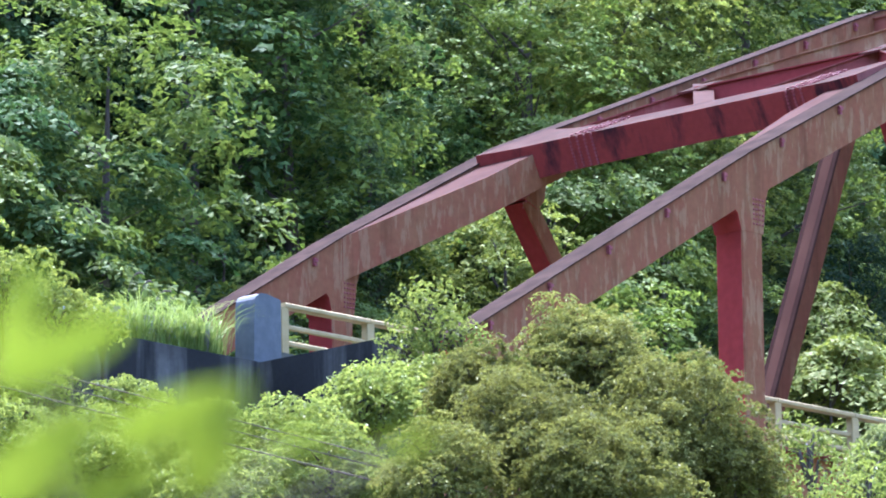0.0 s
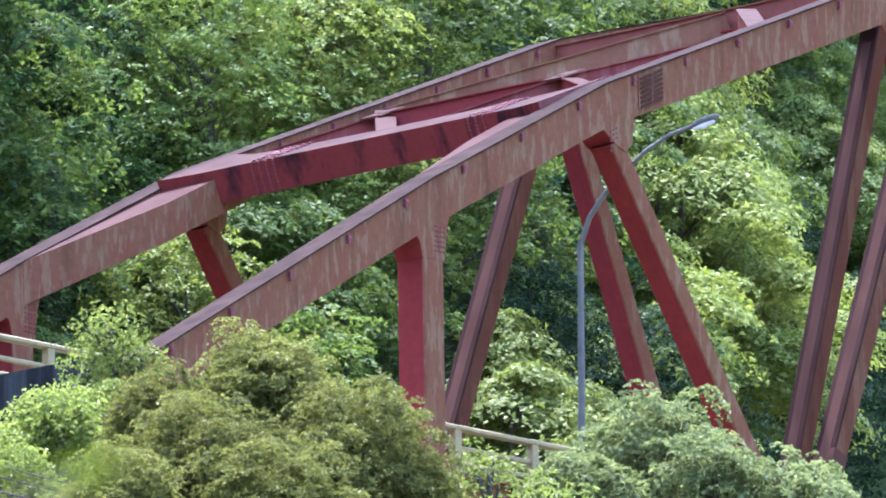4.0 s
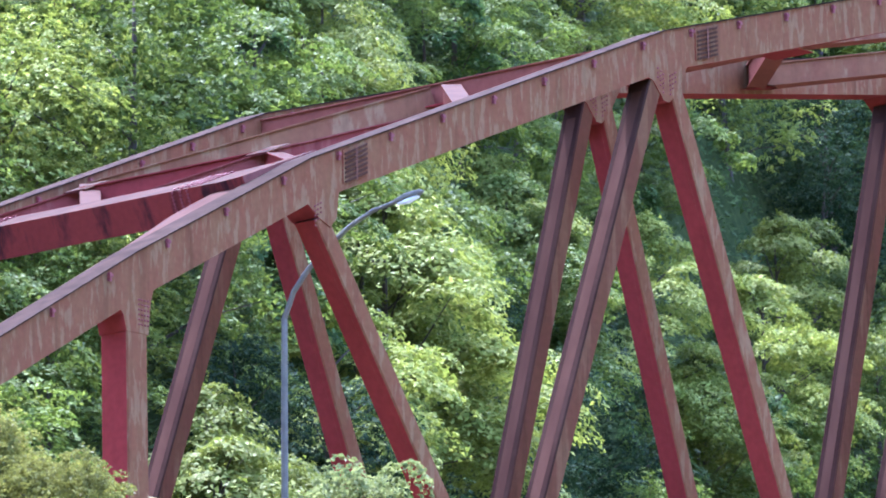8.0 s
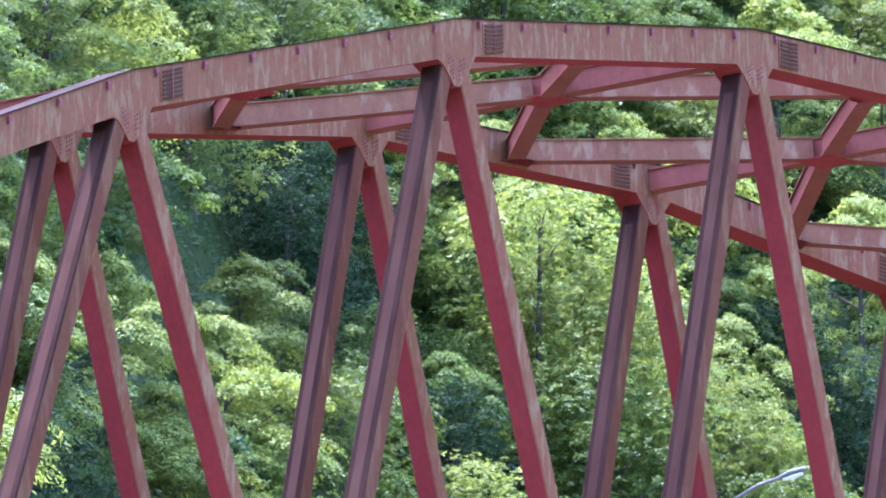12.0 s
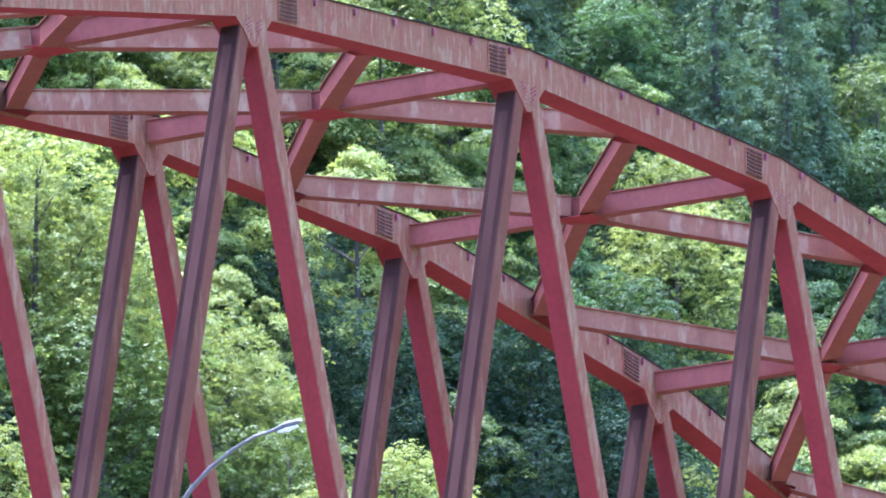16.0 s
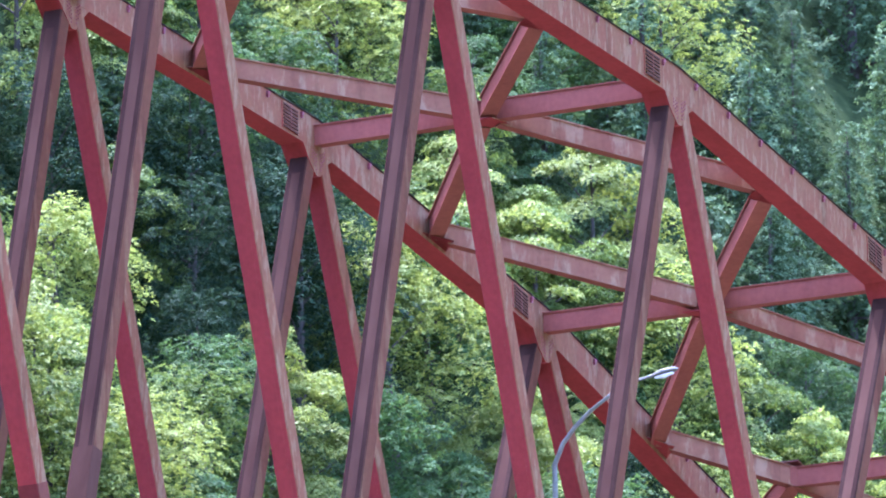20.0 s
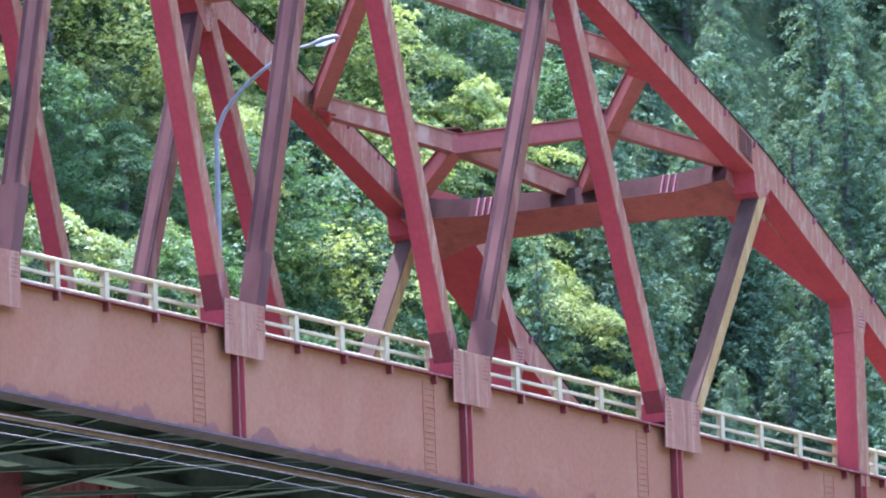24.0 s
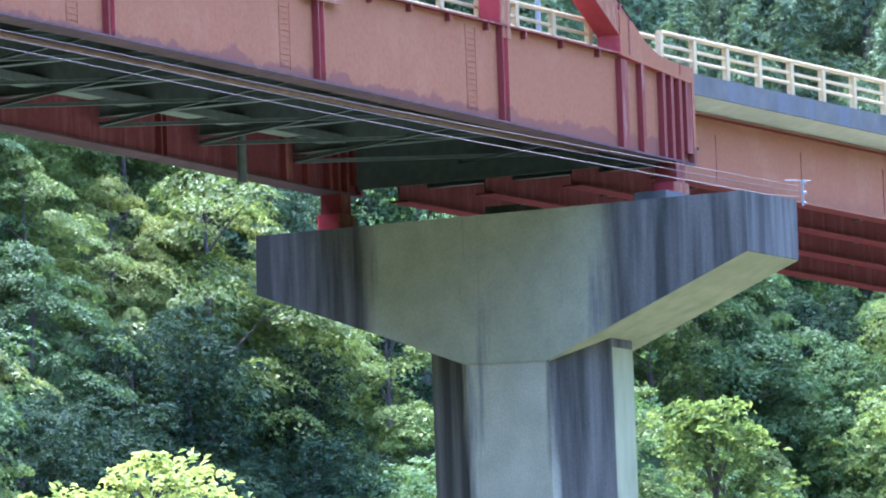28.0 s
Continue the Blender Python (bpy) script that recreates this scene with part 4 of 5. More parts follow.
def plant(name, meshes, at, turn, scale, label, category, group=""):
    PLANTED.append((at[0], at[1], 3.0 * scale if category == "tree" else 1.4 * scale))
    o = thing(name, label, category, at, group)
    o.rotation_euler = (0, 0, turn)
    o.scale = (scale,) * 3
    part("trunk", meshes[0], None, o)
    part("crown", meshes[1], None, o)
    return o


def tiered_tree(height, radius, pads, per, size, mat, droop=0.42, aspect=0.34):
    """Leafy boughs in loose tiers, each a tilted shallow dome that droops at its rim."""
    C, N, S, hubs = [], [], [], []
    for k in range(pads):
        t = min(1.0, max(0.02, (k + 0.5) / pads + rng.normal() * 0.05))
        h = height * (0.10 + 0.88 * t)
        w = radius * math.sqrt(max(0.03, 1.0 - abs(1.75 * t - 0.62) ** 2.2))
        a = k * 2.399 + rng.normal() * 0.6
        rr = w * (0.25 + 0.75 * rng.random() ** 0.7)
        R = radius * (0.17 + 0.20 * rng.random() ** 1.3) * (1.1 - 0.35 * t)
        hub = np.array([rr * math.cos(a), rr * math.sin(a), h])
        hubs.append((*hub, R))
        n = int(per * R * R) + 60
        # the bough is made of fronds that start at its hub
        fronds = 7
        f = rng.integers(0, fronds, n)
        reach = 0.6 + 0.65 * rng.random(fronds)
        step = 0.22 * R * rng.random(fronds)
        fa = (f + 0.33 * rng.normal(size=n)) * (2 * math.pi / fronds) + k
        rho = R * np.sqrt(rng.random(n)) * reach[f]
        x, y = rho * np.cos(fa), rho * np.sin(fa)
        tilt = 0.05 + 0.45 * rng.random()
        z = -droop * rho * rho / R - tilt * (np.cos(a) * x + np.sin(a) * y) + step[f] + rng.normal(size=n) * 0.07
        C.append(np.stack([x, y, z], 1) + hub)
        g = 2 * droop / R
        N.append(np.stack([g * x + tilt * math.cos(a), g * y + tilt * math.sin(a), np.full(n, 0.85)], 1) + rng.normal(size=(n, 3)) * 0.36)
        S.append(size * (0.6 + 0.8 * rng.random(n)))
    crown = leaf_mesh("crown", np.concatenate(C), np.concatenate(N), np.concatenate(S), mat, aspect, small=True)
    return wooden(height, hubs), crown


def wooden(height, hubs):
    """Trunk and limbs that reach the boughs."""
    bm = bmesh.new()
    lean = rng.normal(size=2) * 0.25
    mid = [(lean[0] * u, lean[1] * u, height * 0.92 * u) for u in (0, 0.15, 0.35, 0.6, 0.8, 1.0)]
    r0 = 0.020 * height
    tube(mid, [r0 * 1.25, r0, r0 * 0.8, r0 * 0.5, r0 * 0.3, r0 * 0.1], 7, bm)
    for x, y, z, r in hubs[::6]:
        u = max(0.12, (z - 0.12 * height - 0.3 * math.hypot(x, y)) / (height * 0.92))
        st = Vector((lean[0] * u, lean[1] * u, height * 0.92 * u))
        e = Vector((x, y, z - 0.05))
        tube([st, st.lerp(e, 0.5) + Vector((0, 0, 0.15 * r)), e], [r0 * 0.28, r0 * 0.14, r0 * 0.04], 5, bm)
    trunk = bpy.data.meshes.new("trunk")
    bm.to_mesh(trunk)
    bm.free()
    trunk.materials.append(BARK)
    return trunk


TIER = [tiered_tree(9.0, 4.2, 74, 300, 0.175, m, 0.42, 0.55) for m in (LEAF_LIGHT, LEAF_LIGHT, LEAF_MID)]
TIER_DEEP = [tiered_tree(9.5, 4.4, 72, 270, 0.18, m, 0.42, 0.55) for m in (LEAF_MID, LEAF_DEEP, LEAF_DEEP)]
FINE = [tree_meshes("round", 9.0, 3.6, 1.0, 46, 0.75, 300, 0.135, m, 0.6, 0.5, (0.26, 14)) for m in (LEAF_MID, LEAF_LIGHT, LEAF_LIGHT)]
ROUND = [tree_meshes("round", 10.5, 3.8, 1.4, 40, 0.7, 230, 0.19, m, 0.55, 0.45, (0.42, 16)) for m in (LEAF_MID, LEAF_DEEP, LEAF_DEEP)]
CEDAR = [tree_meshes("cone", 12.0, 3.4, 0.6, 96, 0.8, 200, 0.20, LEAF_CEDAR, 0.36, 0.35, (0.30, 18)) for _ in range(3)]
SHADED_EVERGREEN = [tree_meshes("round", 10.0, 3.7, 1.2, 44, 0.75, 230, 0.18, LEAF_SHADED, 0.5, 0.4, (0.36, 16)) for _ in range(2)]
SHRUB = [tiered_tree(2.6, 2.0, 16, 700, 0.16, m, 0.5, 0.55) for m in (LEAF_DEEP, LEAF_MID)]
YELLOW = [tiered_tree(6.5, 3.0, 60, 460, 0.16, LEAF_LIME, 0.55, 0.65)]


def stand(az, el, lift):
    """Distance on the hill at which a point lift metres over the ground shows at that height angle."""
    d = foot(az) + 3
    while math.degrees(math.atan2(land(az, d) + lift - EYE[2], d)) < el and d < 520:
        d += 0.7
    return d


# trees of the hill that stand out, by heading, height angle and size of the crown
BRIGHT = ((51.53, 12.49, 1.1), (50.51, 11.41, 0.9), (50.82, 13.67, 0.9), (51.19, 13.8, 0.8), (51.44, 12.56, 0.9), (51.63, 12.8, 0.9), (51.2, 12.0, 0.9), (52.24, 12.84, 0.8), (52.3, 12.7, 0.8), (53.9, 12.41, 0.9), (53.39, 11.77, 0.8),
          (52.29, 12.6, 0.9), (53.11, 12.45, 0.9), (53.78, 12.1, 0.9), (53.44, 11.6, 0.9), (56.01, 13.4, 0.8), (60.1, 11.27, 1.05), (60.55, 11.05, 0.9), (60.9, 11.25, 1.05), (57.96, 12.75, 0.8), (61.76, 9.93, 1.0), (62.19, 9.72, 0.9), (62.55, 8.62, 0.9), (61.5, 6.75, 0.8), (62.0, 6.6, 0.7), (62.54, 6.6, 0.75))
SOFT = ((48.77, 13.16, 1.1), (49.34, 13.22, 1.0), (49.57, 12.83, 0.8), (50.05, 13.42, 1.25), (49.45, 13.59, 0.8), (55.62, 12.5, 1.3), (54.18, 13.93, 1.0), (53.61, 13.88, 0.9), (55.95, 12.1, 1.2), (56.04, 11.5, 1.2), (57.98, 13.69, 1.0),
        (59.38, 12.26, 1.0), (57.08, 10.91, 1.1), (57.24, 10.3, 1.3), (59.43, 12.6, 0.9), (58.49, 9.98, 0.8), (61.34, 10.3, 1.1), (55.23, 11.17, 0.9), (53.95, 11.3, 0.8), (61.33, 12.15, 1.0))
woods = random.Random(11)
claimed = []
for rows, meshes, label, radius in ((BRIGHT, TIER, "light green broadleaf tree with boughs in sunlit tiers", 3.4), (SOFT, FINE, "pale green round-crowned tree with fine leaves", 3.2)):
    for k, (a, el, s) in enumerate(rows):
        d = stand(a, el, 5.2 * s)
        plant("broadleaf_tree", meshes[k % 3], spot(a, d - 3) - Vector((0, 0, 0.4)), woods.uniform(0, 6.3), s, label + " on the hillside", "tree", "bright trees on the hill")
        claimed.append((a, d - 3, radius * s, el))
for a, el, s in ((59.66, 9.12, 1.05), (60.0, 8.95, 1.0), (60.3, 9.02, 1.05), (61.35, 5.7, 0.8), (62.11, 6.05, 0.7), (65.57, 5.12, 1.0), (65.8, 4.6, 0.9)):
    d = stand(a, el, 4.0 * s)
    plant("lime_tree", YELLOW[0], spot(a, d - 3) - Vector((0, 0, 0.3)), woods.uniform(0, 6.3), s, "yellow-green young tree in full sun on the slope", "tree", "bright trees on the hill")
    claimed.append((a, d - 3, 2.6 * s, el))
for a, el, s in ((63.55, 7.7, 0.75), (63.95, 8.1, 0.8), (47.86, 12.4, 0.6), (64.6, 7.9, 0.8), (62.9, 10.6, 0.8), (63.4, 10.9, 0.85), (62.4, 11.2, 0.8)):
    d = stand(a, el, 6.5 * s)
    plant("cedar_tree", CEDAR[woods.randrange(3)], spot(a, d - 3) - Vector((0, 0, 0.4)), woods.uniform(0, 6.3), s, "blue-green cedar with sunlit tips standing clear of the wood", "tree", "cedars on the hill")
    claimed.append((a, d - 3, 2.2 * s, el))

# dark patches of wood, shade put into the leaf colour: heading, height angle, half widths
SHADE_PATCHES = ((47.65, 13.05, 0.25, 0.3), (46.65, 12.35, 0.28, 0.3), (45.9, 13.25, 0.25, 0.2), (58.74, 10.88, 0.62, 0.72), (62.0, 4.95, 0.5, 0.8), (62.9, 4.95, 0.4, 0.6), (65.98, 5.62, 0.39, 0.26), (47.8, 13.27, 0.49, 0.23), (52.15, 11.2, 0.85, 0.8), (50.63, 11.99, 0.2, 0.33), (54.12, 12.86, 0.29, 0.33), (55.29, 11.57, 0.29, 0.26),
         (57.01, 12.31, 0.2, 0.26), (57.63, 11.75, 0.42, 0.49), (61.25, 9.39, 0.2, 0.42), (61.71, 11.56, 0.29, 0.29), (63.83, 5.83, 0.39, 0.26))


def room_at(a, d, z):
    """How tall a tree may grow there, in tens of metres, so that it leaves the marked trees in sight."""
    room = 1.0
    for ca, cd, cr, ce in claimed:
        aside = abs(a - ca) * 0.01745 * d
        if aside < cr * 0.8 and abs(d - cd) < cr * 0.7:
            return 0.0
        if aside < cr * 0.6 + 2.6 and cd - 22 < d < cd:
            room = min(room, (math.tan(radians(ce)) * d + EYE[2] - 0.35 * cr - z) / 10.0)
    return room


def patch_of(a, el):
    return noise.noise(Vector((a * 0.9, el * 1.3, 8.1)))


def in_shade_patch(a, el):
    return any(((a - fa) / fw) ** 2 + ((el - fe) / fh) ** 2 < 1.3 for fa, fe, fw, fh in SHADE_PATCHES)


# the darker wood behind and between them, row behind row
BAND = ((44, 50, 54, 56, 58, 60, 62, 64, 68), (10.1, 10.1, 10.6, 9.8, 8.2, 6.3, 4.3, 4.3, 4.3), (14.0, 14.0, 14.9, 14.9, 14.9, 14.3, 13.2, 11.4, 9.8))
az = 44.6
count = 0
while az < 67.0:
    low, top = np.interp(az, BAND[0], BAND[1]), np.interp(az, BAND[0], BAND[2])
    d = foot(az) + 3
    while d < 500:
        a = az + woods.uniform(-0.5, 0.5)
        dd = d + woods.uniform(-2.2, 2.2)
        d += 5.4
        p = spot(a, dd)
        e_top = math.degrees(math.atan2(p.z + 10 - EYE[2], dd))
        e_low = math.degrees(math.atan2(p.z + 1.5 - EYE[2], dd))
        if not (e_top > low and e_low < top):
            continue
        r, s, turn = woods.random(), woods.uniform(0.75, 1.25), woods.uniform(0, 6.3)
        at = p - Vector((0, 0, 0.8))
        crowd = room_at(a, dd, p.z)
        e_mid = math.degrees(math.atan2(p.z + 5 - EYE[2], dd))
        if in_shade_patch(a, e_mid):
            plant("shaded_evergreen", SHADED_EVERGREEN[count % 2], at, turn, max(0.6, min(s * 0.9, crowd)), "dark evergreen tree on the hill, shade put into its leaf colour", "tree", "evergreens on the hill")
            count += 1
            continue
        if crowd < 0.16:
            plant("shrub", SHRUB[count % 2], p - Vector((0, 0, 0.3)), turn, woods.uniform(1.0, 1.5), "low green shrub between the taller trees", "shrub", "shrubs on the hill")
            count += 1
            continue
        if crowd < 0.6 and crowd < s:
            # two low trees in place of a tall one
            s = max(crowd, 0.36)
            for k in range(2):
                q = spot(a + (k - 0.5) * 0.75, dd + woods.uniform(-2.5, 2.5))
                plant("young_tree", (TIER_DEEP, TIER)[patch_of(a, e_low) > 0.02][(count + k) % 3], q - Vector((0, 0, 0.5)), turn + k, s * woods.uniform(0.85, 1.1), "young broadleaf tree below the taller crowns", "tree", "young trees on the hill")
            count += 1
            continue
        cedar = a > 58.2 + 0.4 * r and e_low > 11.7 or a > 60.8 and e_low > 9.7 or a > 62.4 and e_low > 5.8 or a > 59.0 and e_low > 6.2 and noise.noise(Vector((a * 0.8, e_low * 0.9, 3.7))) > 0.30 - (a - 60.4) * 0.25
        patch = patch_of(a, e_low)
        if cedar:
            plant("cedar_tree", CEDAR[count % 3], at, turn, s * 0.92, "dark blue-green cedar on the wooded hillside", "tree", "cedars on the hill")
        elif patch > (-0.22 if 48.2 < a < 58.4 else 0.02) and 48.4 < a < 62 and e_low > 6.6:
            plant("broadleaf_tree", (TIER if r < 0.7 else FINE)[count % 3], at, turn, s * 0.9, "mid-green broadleaf tree in tiers on the hillside", "tree", "layered trees on the hill")
        elif r < 0.45:
            plant("forest_tree", TIER_DEEP[count % 3], at, turn, s, "deep green broadleaf tree in the shaded wood", "tree", "round trees on the hill")
        else:
            plant("forest_tree", ROUND[count % 3], at, turn, s, "dense deep green broadleaf tree on the wooded hillside", "tree", "round trees on the hill")
        count += 1
    az += 1.0 if az < 59 else 0.74

# trees of middle height where the ground would lie bare
az = 44.6
while az < 67.0:
    d = foot(az) + 2
    low, top = np.interp(az, BAND[0], BAND[1]), np.interp(az, BAND[0], BAND[2])
    while d < 500:
        p = spot(az, d)
        el = math.degrees(math.atan2(p.z + 1.0 - EYE[2], d))
        d += 3.0
        if not low - 0.6 < el < top + 0.4:
            continue
        if min(math.hypot(p.x - x, p.y - y) - r for x, y, r in PLANTED) > 0.15:
            size = min(0.7, max(0.46, room_at(az, d - 3.0, p.z)))
            far = az > 60.8 and el > 9.5 or az > 62.6 and el > 6.2
            plant("young_tree", CEDAR[count % 3] if far else SHADED_EVERGREEN[count % 2] if in_shade_patch(az, el + 0.6) else (FINE[0] if count % 2 else TIER[2]) if 48.2 < az < 58.4 else ROUND[count % 3] if count % 2 else TIER_DEEP[count % 3], p - Vector((0, 0, 0.5)), woods.uniform(0, 6.3), size, "young cedar among taller ones" if far else "bushy young tree closing a gap in the wood", "tree", "young trees on the hill")
            count += 1
    az += 0.5

# shrubs on the open patches
for k in range(190):
    a = woods.uniform(44.5, 67.0)
    d = foot(a) + woods.uniform(0, 150 if a < 57 else 230)
    if in_shade_patch(a, math.degrees(math.atan2(spot(a, d).z - EYE[2], d))):
        continue
    plant("shrub", SHRUB[0 if k % 3 else 1], spot(a, d) - Vector((0, 0, 0.3)), woods.uniform(0, 6.3), woods.uniform(1.0, 1.7), "low green shrub on the steep slope", "shrub", "shrubs on the hill")

# low growth between the trunks
def undergrowth(n):
    C, N = [], []
    for _ in range(n):
        a = woods.uniform(44, 67.5)
        d0 = foot(a)
        d = woods.uniform(d0 - (14 if a < 58 else 48), d0 + (150 if a < 57 else 280))
        p = spot(a, d)
        if not np.interp(a, BAND[0], BAND[1]) - 1.2 < math.degrees(math.atan2(p.z - EYE[2], d)) < np.interp(a, BAND[0], BAND[2]) + 0.5:
            continue
        C.append((p.x, p.y, p.z + 0.1 + abs(woods.gauss(0, 0.8)) * (1.2 + 1.4 * noise.noise(p * 0.22))))
        N.append((woods.gauss(0, 0.5) - 0.4, woods.gauss(0, 0.5) - 0.35, 0.8))
    return leaf_mesh("undergrowth", np.array(C), np.array(N), 0.18 + 0.22 * rng.random(len(C)), LEAF_FLOOR, 0.6, small=True)


tagged(part("undergrowth", undergrowth(700000), None), "dark green ferns and shrubs covering the forest floor", "undergrowth", kind="stuff")


# ---- shrubs and trees on this side of the bridge ----
def beyond(az, el, d):
    """The place at a heading and a height angle, d metres off."""
    e, a = radians(el + EL_OFF), radians(az + AZ_OFF)
    return Vector((EYE[0] + d * math.cos(e) * math.sin(a), EYE[1] + d * math.cos(e) * math.cos(a), EYE[2] + d * math.sin(e)))


def bush(name, az, el, d, r, mat, leaf, label, squash=0.9, lumps=34, density=1.0, aspect=0.5, up=0.35, lump=0.30, spray=None):
    """A crown of small lumps round a centre, on a trunk that reaches the ground."""
    c = beyond(az, el, d)
    g = land(az, d * math.cos(radians(el)))
    base = Vector((c.x, c.y, g - 0.3))
    o = thing(name, label, "tree" if c.z - g > 3 else "shrub", base)
    cl = []
    for k in range(lumps):
        z = 1 - 1.75 * (k + 0.5) / lumps
        a = k * 2.399963
        s = math.sqrt(max(0, 1 - z * z))
        w = r * (0.50 + 0.45 * rng.random())
        cl.append((w * s * math.cos(a), w * s * math.sin(a), w * z * squash, r * (lump * (0.7 + 0.9 * rng.random())), 0.85))
    tilt = rng.normal(0, 0.18 * r, 3)
    cl = [(x + tilt[0] * z / r, y + tilt[1] * z / r, z, rr, f) for x, y, z, rr, f in cl]
    cl.append((0, 0, 0, r * 0.55, 0.9))
    C, N, S = clumps_to_leaves(cl, density * 12.0 / (leaf * leaf), leaf, 0.7, up, spray)
    off = np.array([0, 0, c.z - base.z])
    part("crown", leaf_mesh("crown", C + off, N, S, mat, aspect), None, o)
    h = c.z - base.z
    bm = tube([(0, 0, 0), (0.1, 0.05, h * 0.5), (0, 0, h)], [0.05 + 0.02 * h, 0.04 + 0.015 * h, 0.03], 7)
    part("trunk", bm, BARK, o)
    for x, y, z, rr, _ in cl[::3]:
        bm = tube([(0, 0, min(h, max(0.3, h + z - 1.0 * r))), (x * 0.5, y * 0.5, h + z * 0.7), (x, y, h + z)], [0.045, 0.03, 0.008], 5)
        part("limb", bm, BARK, o)
    return o


for az, el, d, r in ((49.13, 11.12, 171, 1.12), (48.80, 10.62, 167, 1.35), (49.72, 10.68, 168, 1.25), (48.45, 10.92, 170, 0.95), (49.25, 10.36, 165, 1.3), (48.25, 10.45, 165, 1.0), (49.05, 10.85, 172, 0.8), (49.42, 10.88, 170, 0.85), (48.92, 10.95, 170.5, 0.75), (49.48, 10.52, 167, 1.05), (48.62, 10.76, 168.5, 0.95), (49.0, 10.32, 165, 1.1), (49.98, 10.42, 168, 0.95), (49.78, 10.9, 170, 0.6)):
    bush("evergreen_oak", az, el, d, r, LEAF_OLIVE, 0.078, "rounded olive-green evergreen tree below the bridge", 1.0, 46, 1.0, spray=(0.15, 12))
for az, el, d, r in ((47.84, 10.86, 172, 1.0), (47.30, 10.62, 170, 1.2), (48.16, 10.98, 174, 0.8), (47.62, 10.42, 167, 1.2), (46.75, 10.52, 169, 1.3), (46.15, 10.45, 168, 1.3), (45.5, 10.55, 169, 1.4), (47.0, 10.2, 166, 1.4), (46.45, 10.83, 172, 0.8), (45.8, 10.95, 173, 0.9)):
    bush("lime_shrub", az, el, d, r, LEAF_LIME, 0.10, "bright lime-green leafy shrub below the retaining wall", 0.85, 40, 0.9, spray=(0.24, 14))
for az, el, d, r in ((48.22, 11.36, 176, 0.75), (48.38, 11.2, 176, 0.6), (48.08, 11.15, 176, 0.7)):
    bush("sapling", az, el, d, r, LEAF_LIME, 0.10, "young light-green sapling beside the railing", 1.2, 26, 0.6)
for az, el, d, r in ((51.35, 10.66, 178, 1.35), (51.75, 10.48, 176, 1.2), (51.0, 10.42, 175, 1.1), (52.2, 10.30, 177, 1.3)):
    bush("pale_shrub", az, el, d, r, LEAF_PALE, 0.11, "pale silvery-green shrub in front of the bridge", 0.9, 44, 0.9, spray=(0.20, 14))
for az, el, d, r in ((50.42, 10.55, 172, 0.75), (50.75, 10.35, 171, 0.8), (50.15, 10.35, 170, 0.75), (50.5, 10.2, 170, 0.9), (49.9, 10.2, 168, 0.9)):
    bush("feathery_sapling", az, el, d, r, LEAF_LIME, 0.13, "fresh green feathery sapling below the girder", 0.9, 20, 0.6, 0.32)
for az, el, d, r in ((45.72, 11.52, 182, 0.95), (45.42, 11.70, 183, 1.1), (46.08, 11.36, 181, 0.6), (46.0, 11.42, 179, 0.75), (46.28, 11.36, 180, 0.5)):
    bush("roadside_shrub", az, el, d, r, LEAF_LIGHT, 0.15, "overgrown light green shrub behind the guardrail", 1.0, 30, 0.8)
for az, el, d, r in ((62.2, 4.62, 232, 1.6), (61.75, 4.46, 230, 1.3), (62.65, 4.36, 231, 1.2)):
    bush("valley_tree", az, el, d, r, LEAF_LIME, 0.24, "yellow-green broadleaf tree rising from the valley", 0.8, 34, 0.5, 0.45, 0.6, spray=(0.55, 16))
for az, el, d, r in ((65.45, 4.85, 268, 1.3), (65.7, 4.4, 267, 1.3)):
    bush("valley_tree", az, el, d, r, LEAF_MID, 0.24, "green broadleaf tree standing beside the pier", 1.0, 36, 0.5, 0.45, 0.6, spray=(0.55, 16))

# ---- grass along the wall ----
def grass_along_wall():
    """Every blade on the wall's top, as one mesh."""
    tufts = [(-13.3 - 0.17 * k + rng.normal(0, 0.1), 0.68 + rng.random() * 0.9, 30, 0.65 + 0.85 * rng.random() ** 1.5) for k in range(52)]
    tufts += [(x, 0.9, 100, 1.5) for x in (-13.3, -13.7, -14.1, -14.6, -15.2)]
    vs, fs = [], []
    for x, y, blades, tall in tufts:
        for _ in range(blades):
            a = rng.random() * 6.283
            h = tall * (0.45 + 0.65 * rng.random())
            out = h * (0.15 + 0.8 * rng.random())
            w = 0.006 + 0.008 * rng.random()
            bx, by = x + rng.normal(0, 0.17), y + abs(rng.normal(0, 0.14))
            dx, dy = math.cos(a), math.sin(a)
            i = len(vs)
            for u in (0, 0.35, 0.65, 0.88, 1.0):
                ww = w * (1 - u ** 2) + 0.001
                px, py, pz = bx + dx * out * u ** 1.7, by + dy * out * u ** 1.7, 39.65 + h * (u - 0.38 * u ** 3)
                vs += [(px - dy * ww, py + dx * ww, pz), (px + dy * ww, py - dx * ww, pz)]
            for k in range(4):
                fs.append((i + 2 * k, i + 2 * k + 1, i + 2 * k + 3, i + 2 * k + 2))
    me = bpy.data.meshes.new("roadside_grass")
    me.from_pydata(vs, [], fs)
    return tagged(part("roadside_grass", me, GRASS, None), "long bright green grass growing along the wall's top", "grass", kind="stuff")


grass_along_wall()
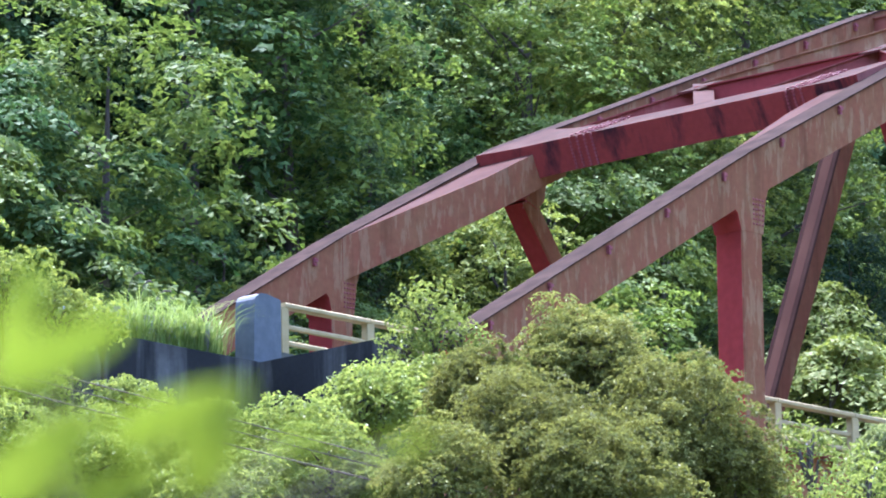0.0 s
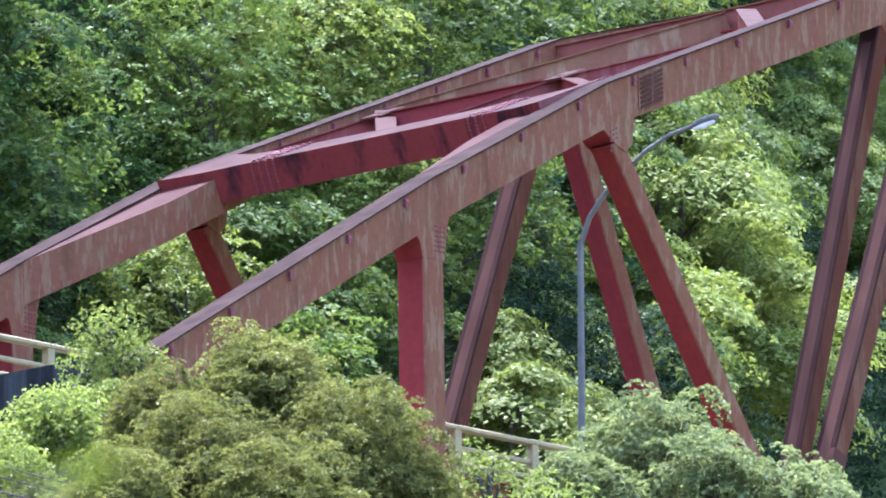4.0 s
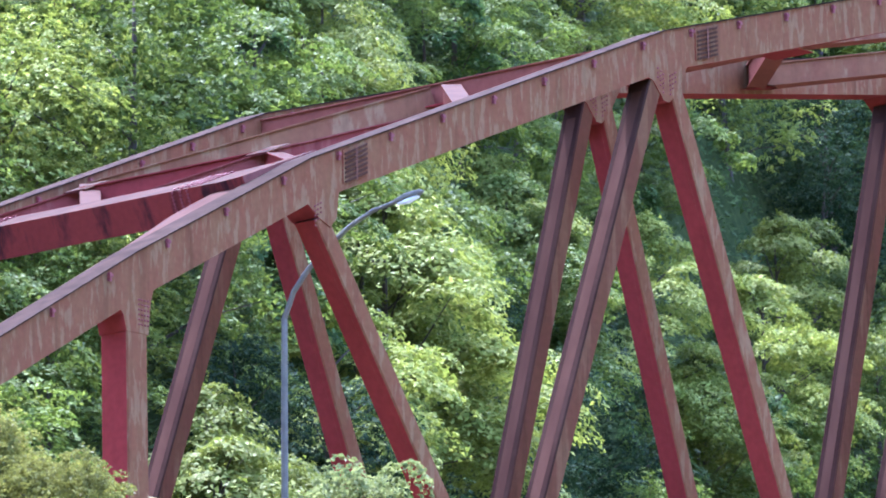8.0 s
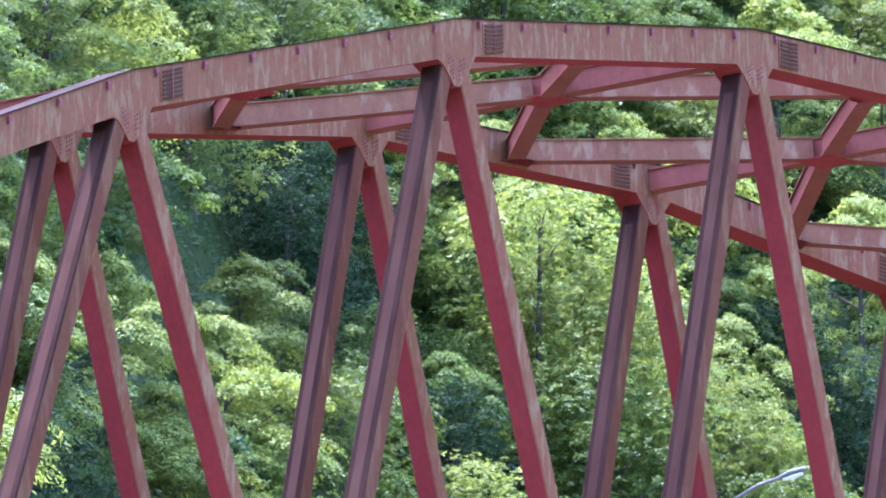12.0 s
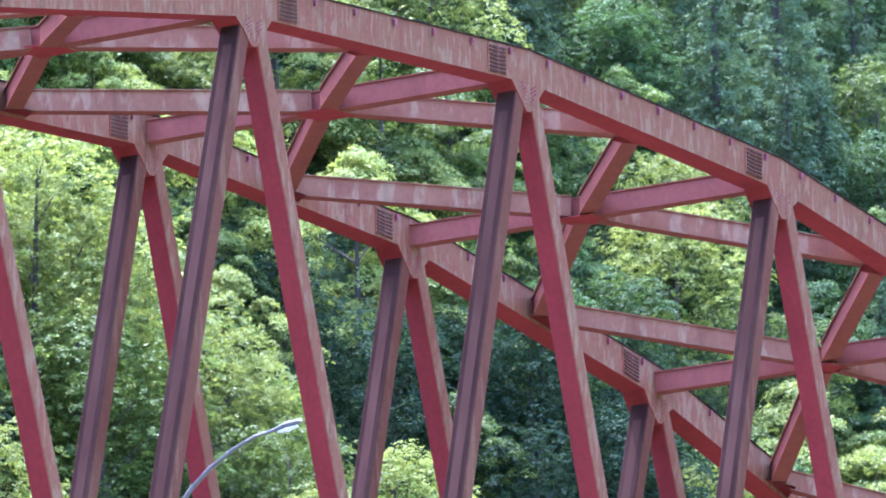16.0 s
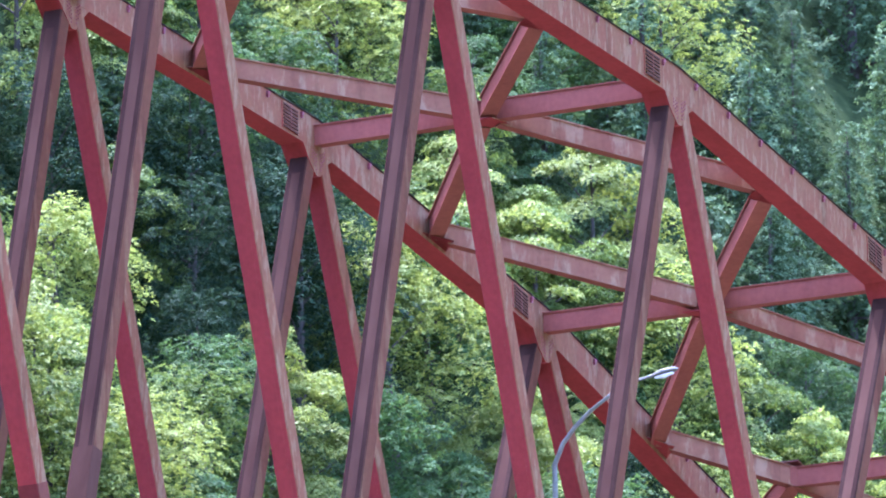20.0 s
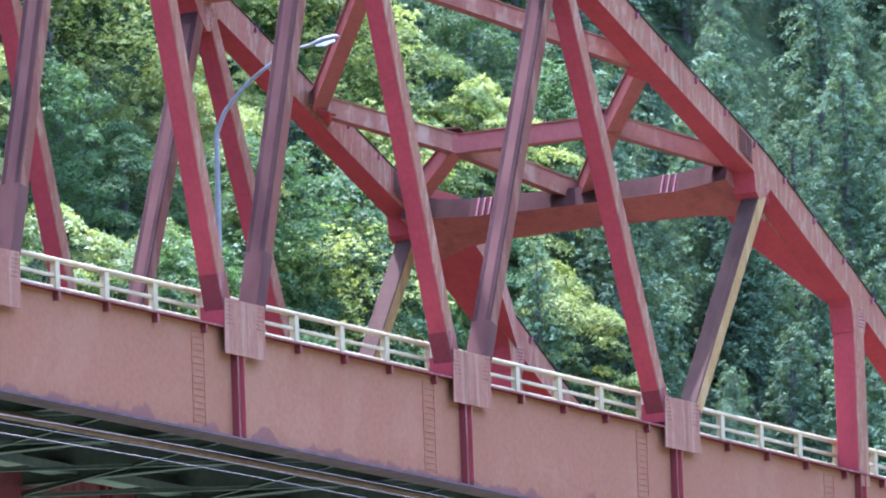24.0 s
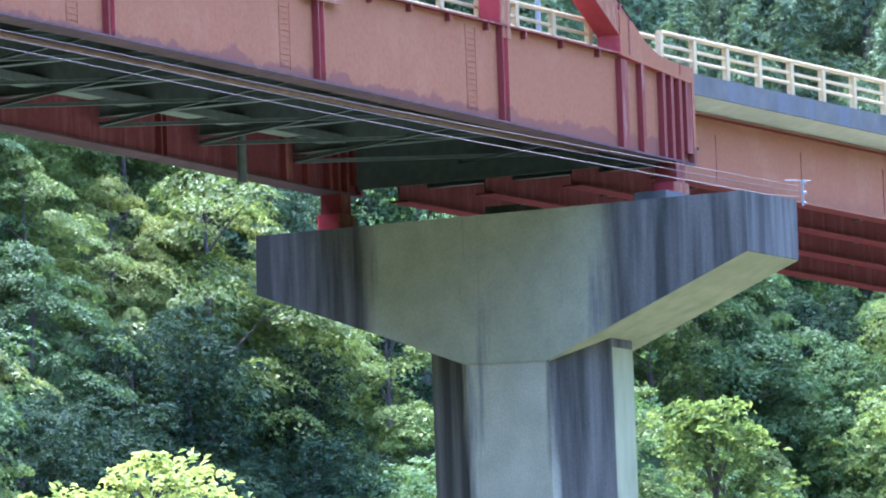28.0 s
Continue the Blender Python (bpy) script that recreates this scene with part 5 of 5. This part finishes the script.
for k in range(4):
    x = -14.4 - 0.35 * k
    o = thing("seed_stalk", "dry brown arching seed stalk above the grass", "grass", (x, 1.2, 39.65))
    lean = 0.35 + 0.3 * rng.random()
    arc = [(lean * (u ** 2.2), 0.05 * u, (1.1 + 0.12 * k) * math.sin(u * 1.72)) for u in [j / 11 for j in range(12)]]
    part("stem", tube(arc, [0.008 - 0.0004 * j for j in range(12)], 5), BARK, o)
    part("plume", tube(arc[8:], [0.01, 0.022, 0.018, 0.005], 6), BARK, o)

# ---- cables along the near side ----
CABLE = [Vector(p) for p in ((-120, -22, 38.5), (-70, -18.2, 35.7), (-35, -15.5, 34.2), (15, -11.5, 33.6), (57.9, -8.05, 34.75), (90, -5.6, 35.35), (118.8, -3.35, 36.1))]
for dz, dy, r in ((0.0, 0.0, 0.012), (-0.20, -0.05, 0.012), (-0.40, 0.1, 0.015)):
    pts = []
    for i in range(1, len(CABLE) - 1):
        a, b, c, d = CABLE[i - 1], CABLE[i], CABLE[i + 1], CABLE[min(i + 2, len(CABLE) - 1)]
        for k in range(8):
            u = k / 8
            p = 0.5 * (2 * b + (c - a) * u + (2 * a - 5 * b + 4 * c - d) * u * u + (3 * b - a - 3 * c + d) * u ** 3)
            pts.append(tuple(p + Vector((0, dy, dz))))
    pts.append(tuple(CABLE[-1] + Vector((0, 0, dz * 0.8))))
    tagged(part("cable", tube(pts, r, 6), WIRE, None), "thin pale overhead cable strung beside the bridge", "cable", "cables beside the bridge")
ins = thing("cable_bracket", "steel bracket with white insulators on the pier's end", "bracket", (119.0, -3.3, 36.02))
part("arm", section_bar((-1.2, -0.1, 0.15), (0.6, -0.1, 0.30), chamfered(0.035, 0.035, 0.008)), GREY_STEEL, ins)
part("upright", box(-0.03, 0.03, -0.13, -0.07, -0.5, 0.28), GREY_STEEL, ins)
for z in (0.2, -0.1, -0.4):
    part("insulator", tube([(0.05, -0.1, z), (0.12, -0.1, z), (0.14, -0.1, z), (0.22, -0.1, z)], [0.02, 0.045, 0.03, 0.045], 10), GREY_STEEL, ins)

# ---- leaves close to the lens ----
near_stem = thing("foreground_branch", "bright green broad leaves on a twig close to the viewer", "branch", (*spot(46.3, 11.0).xy, 2.6))
fg = Vector(near_stem.location)
stem_top = beyond(46.2, 9.9, 11.0)
part("stem", tube([(0, 0, 0), (0.05, 0.05, 1.5), tuple(stem_top - fg)], [0.02, 0.014, 0.008], 6), BARK, near_stem)
for az, el, d, w, l, turn, tip in ((46.02, 11.22, 11.0, 0.030, 0.17, 1.2, 0.3), (45.80, 11.45, 11.2, 0.022, 0.12, 0.4, 0.3), (46.72, 10.85, 11.0, 0.030, 0.17, 1.25, 0.5), (46.92, 10.70, 10.8, 0.028, 0.13, 0.4, 0.2),
                                   (45.90, 10.60, 11.0, 0.035, 0.17, 0.9, 0.3), (46.35, 10.45, 10.9, 0.022, 0.12, 1.3, 0.4), (47.40, 10.70, 11.3, 0.012, 0.07, 1.2, 0.4), (48.05, 10.66, 11.3, 0.012, 0.09, 1.3, 0.3)):
    c = beyond(az, el, d) - fg
    bm = bmesh.new()
    q = Matrix.Rotation(radians(-48), 4, 'Z') @ Matrix.Rotation(tip, 4, 'X') @ Matrix.Rotation(turn, 4, 'Y')
    ring = [bm.verts.new(c + q @ Vector((w * math.sin(a) * (1 - 0.25 * math.cos(a)), 0.012 * math.cos(2 * a), l * 0.5 * math.cos(a)))) for a in [k * math.pi / 7 for k in range(14)]]
    mid = bm.verts.new(c + q @ Vector((0, -0.012, 0)))
    for a, b in zip(ring, ring[1:] + ring[:1]):
        bm.faces.new((a, b, mid))
    leaf = part("leaf", bm, LEAF_NEAR, near_stem)
    part("leaf_stalk", tube([tuple(c), tuple(c.lerp(stem_top - fg, 0.5) + Vector((0, 0, -0.02))), tuple(stem_top - fg)], 0.003, 4), BARK, near_stem)
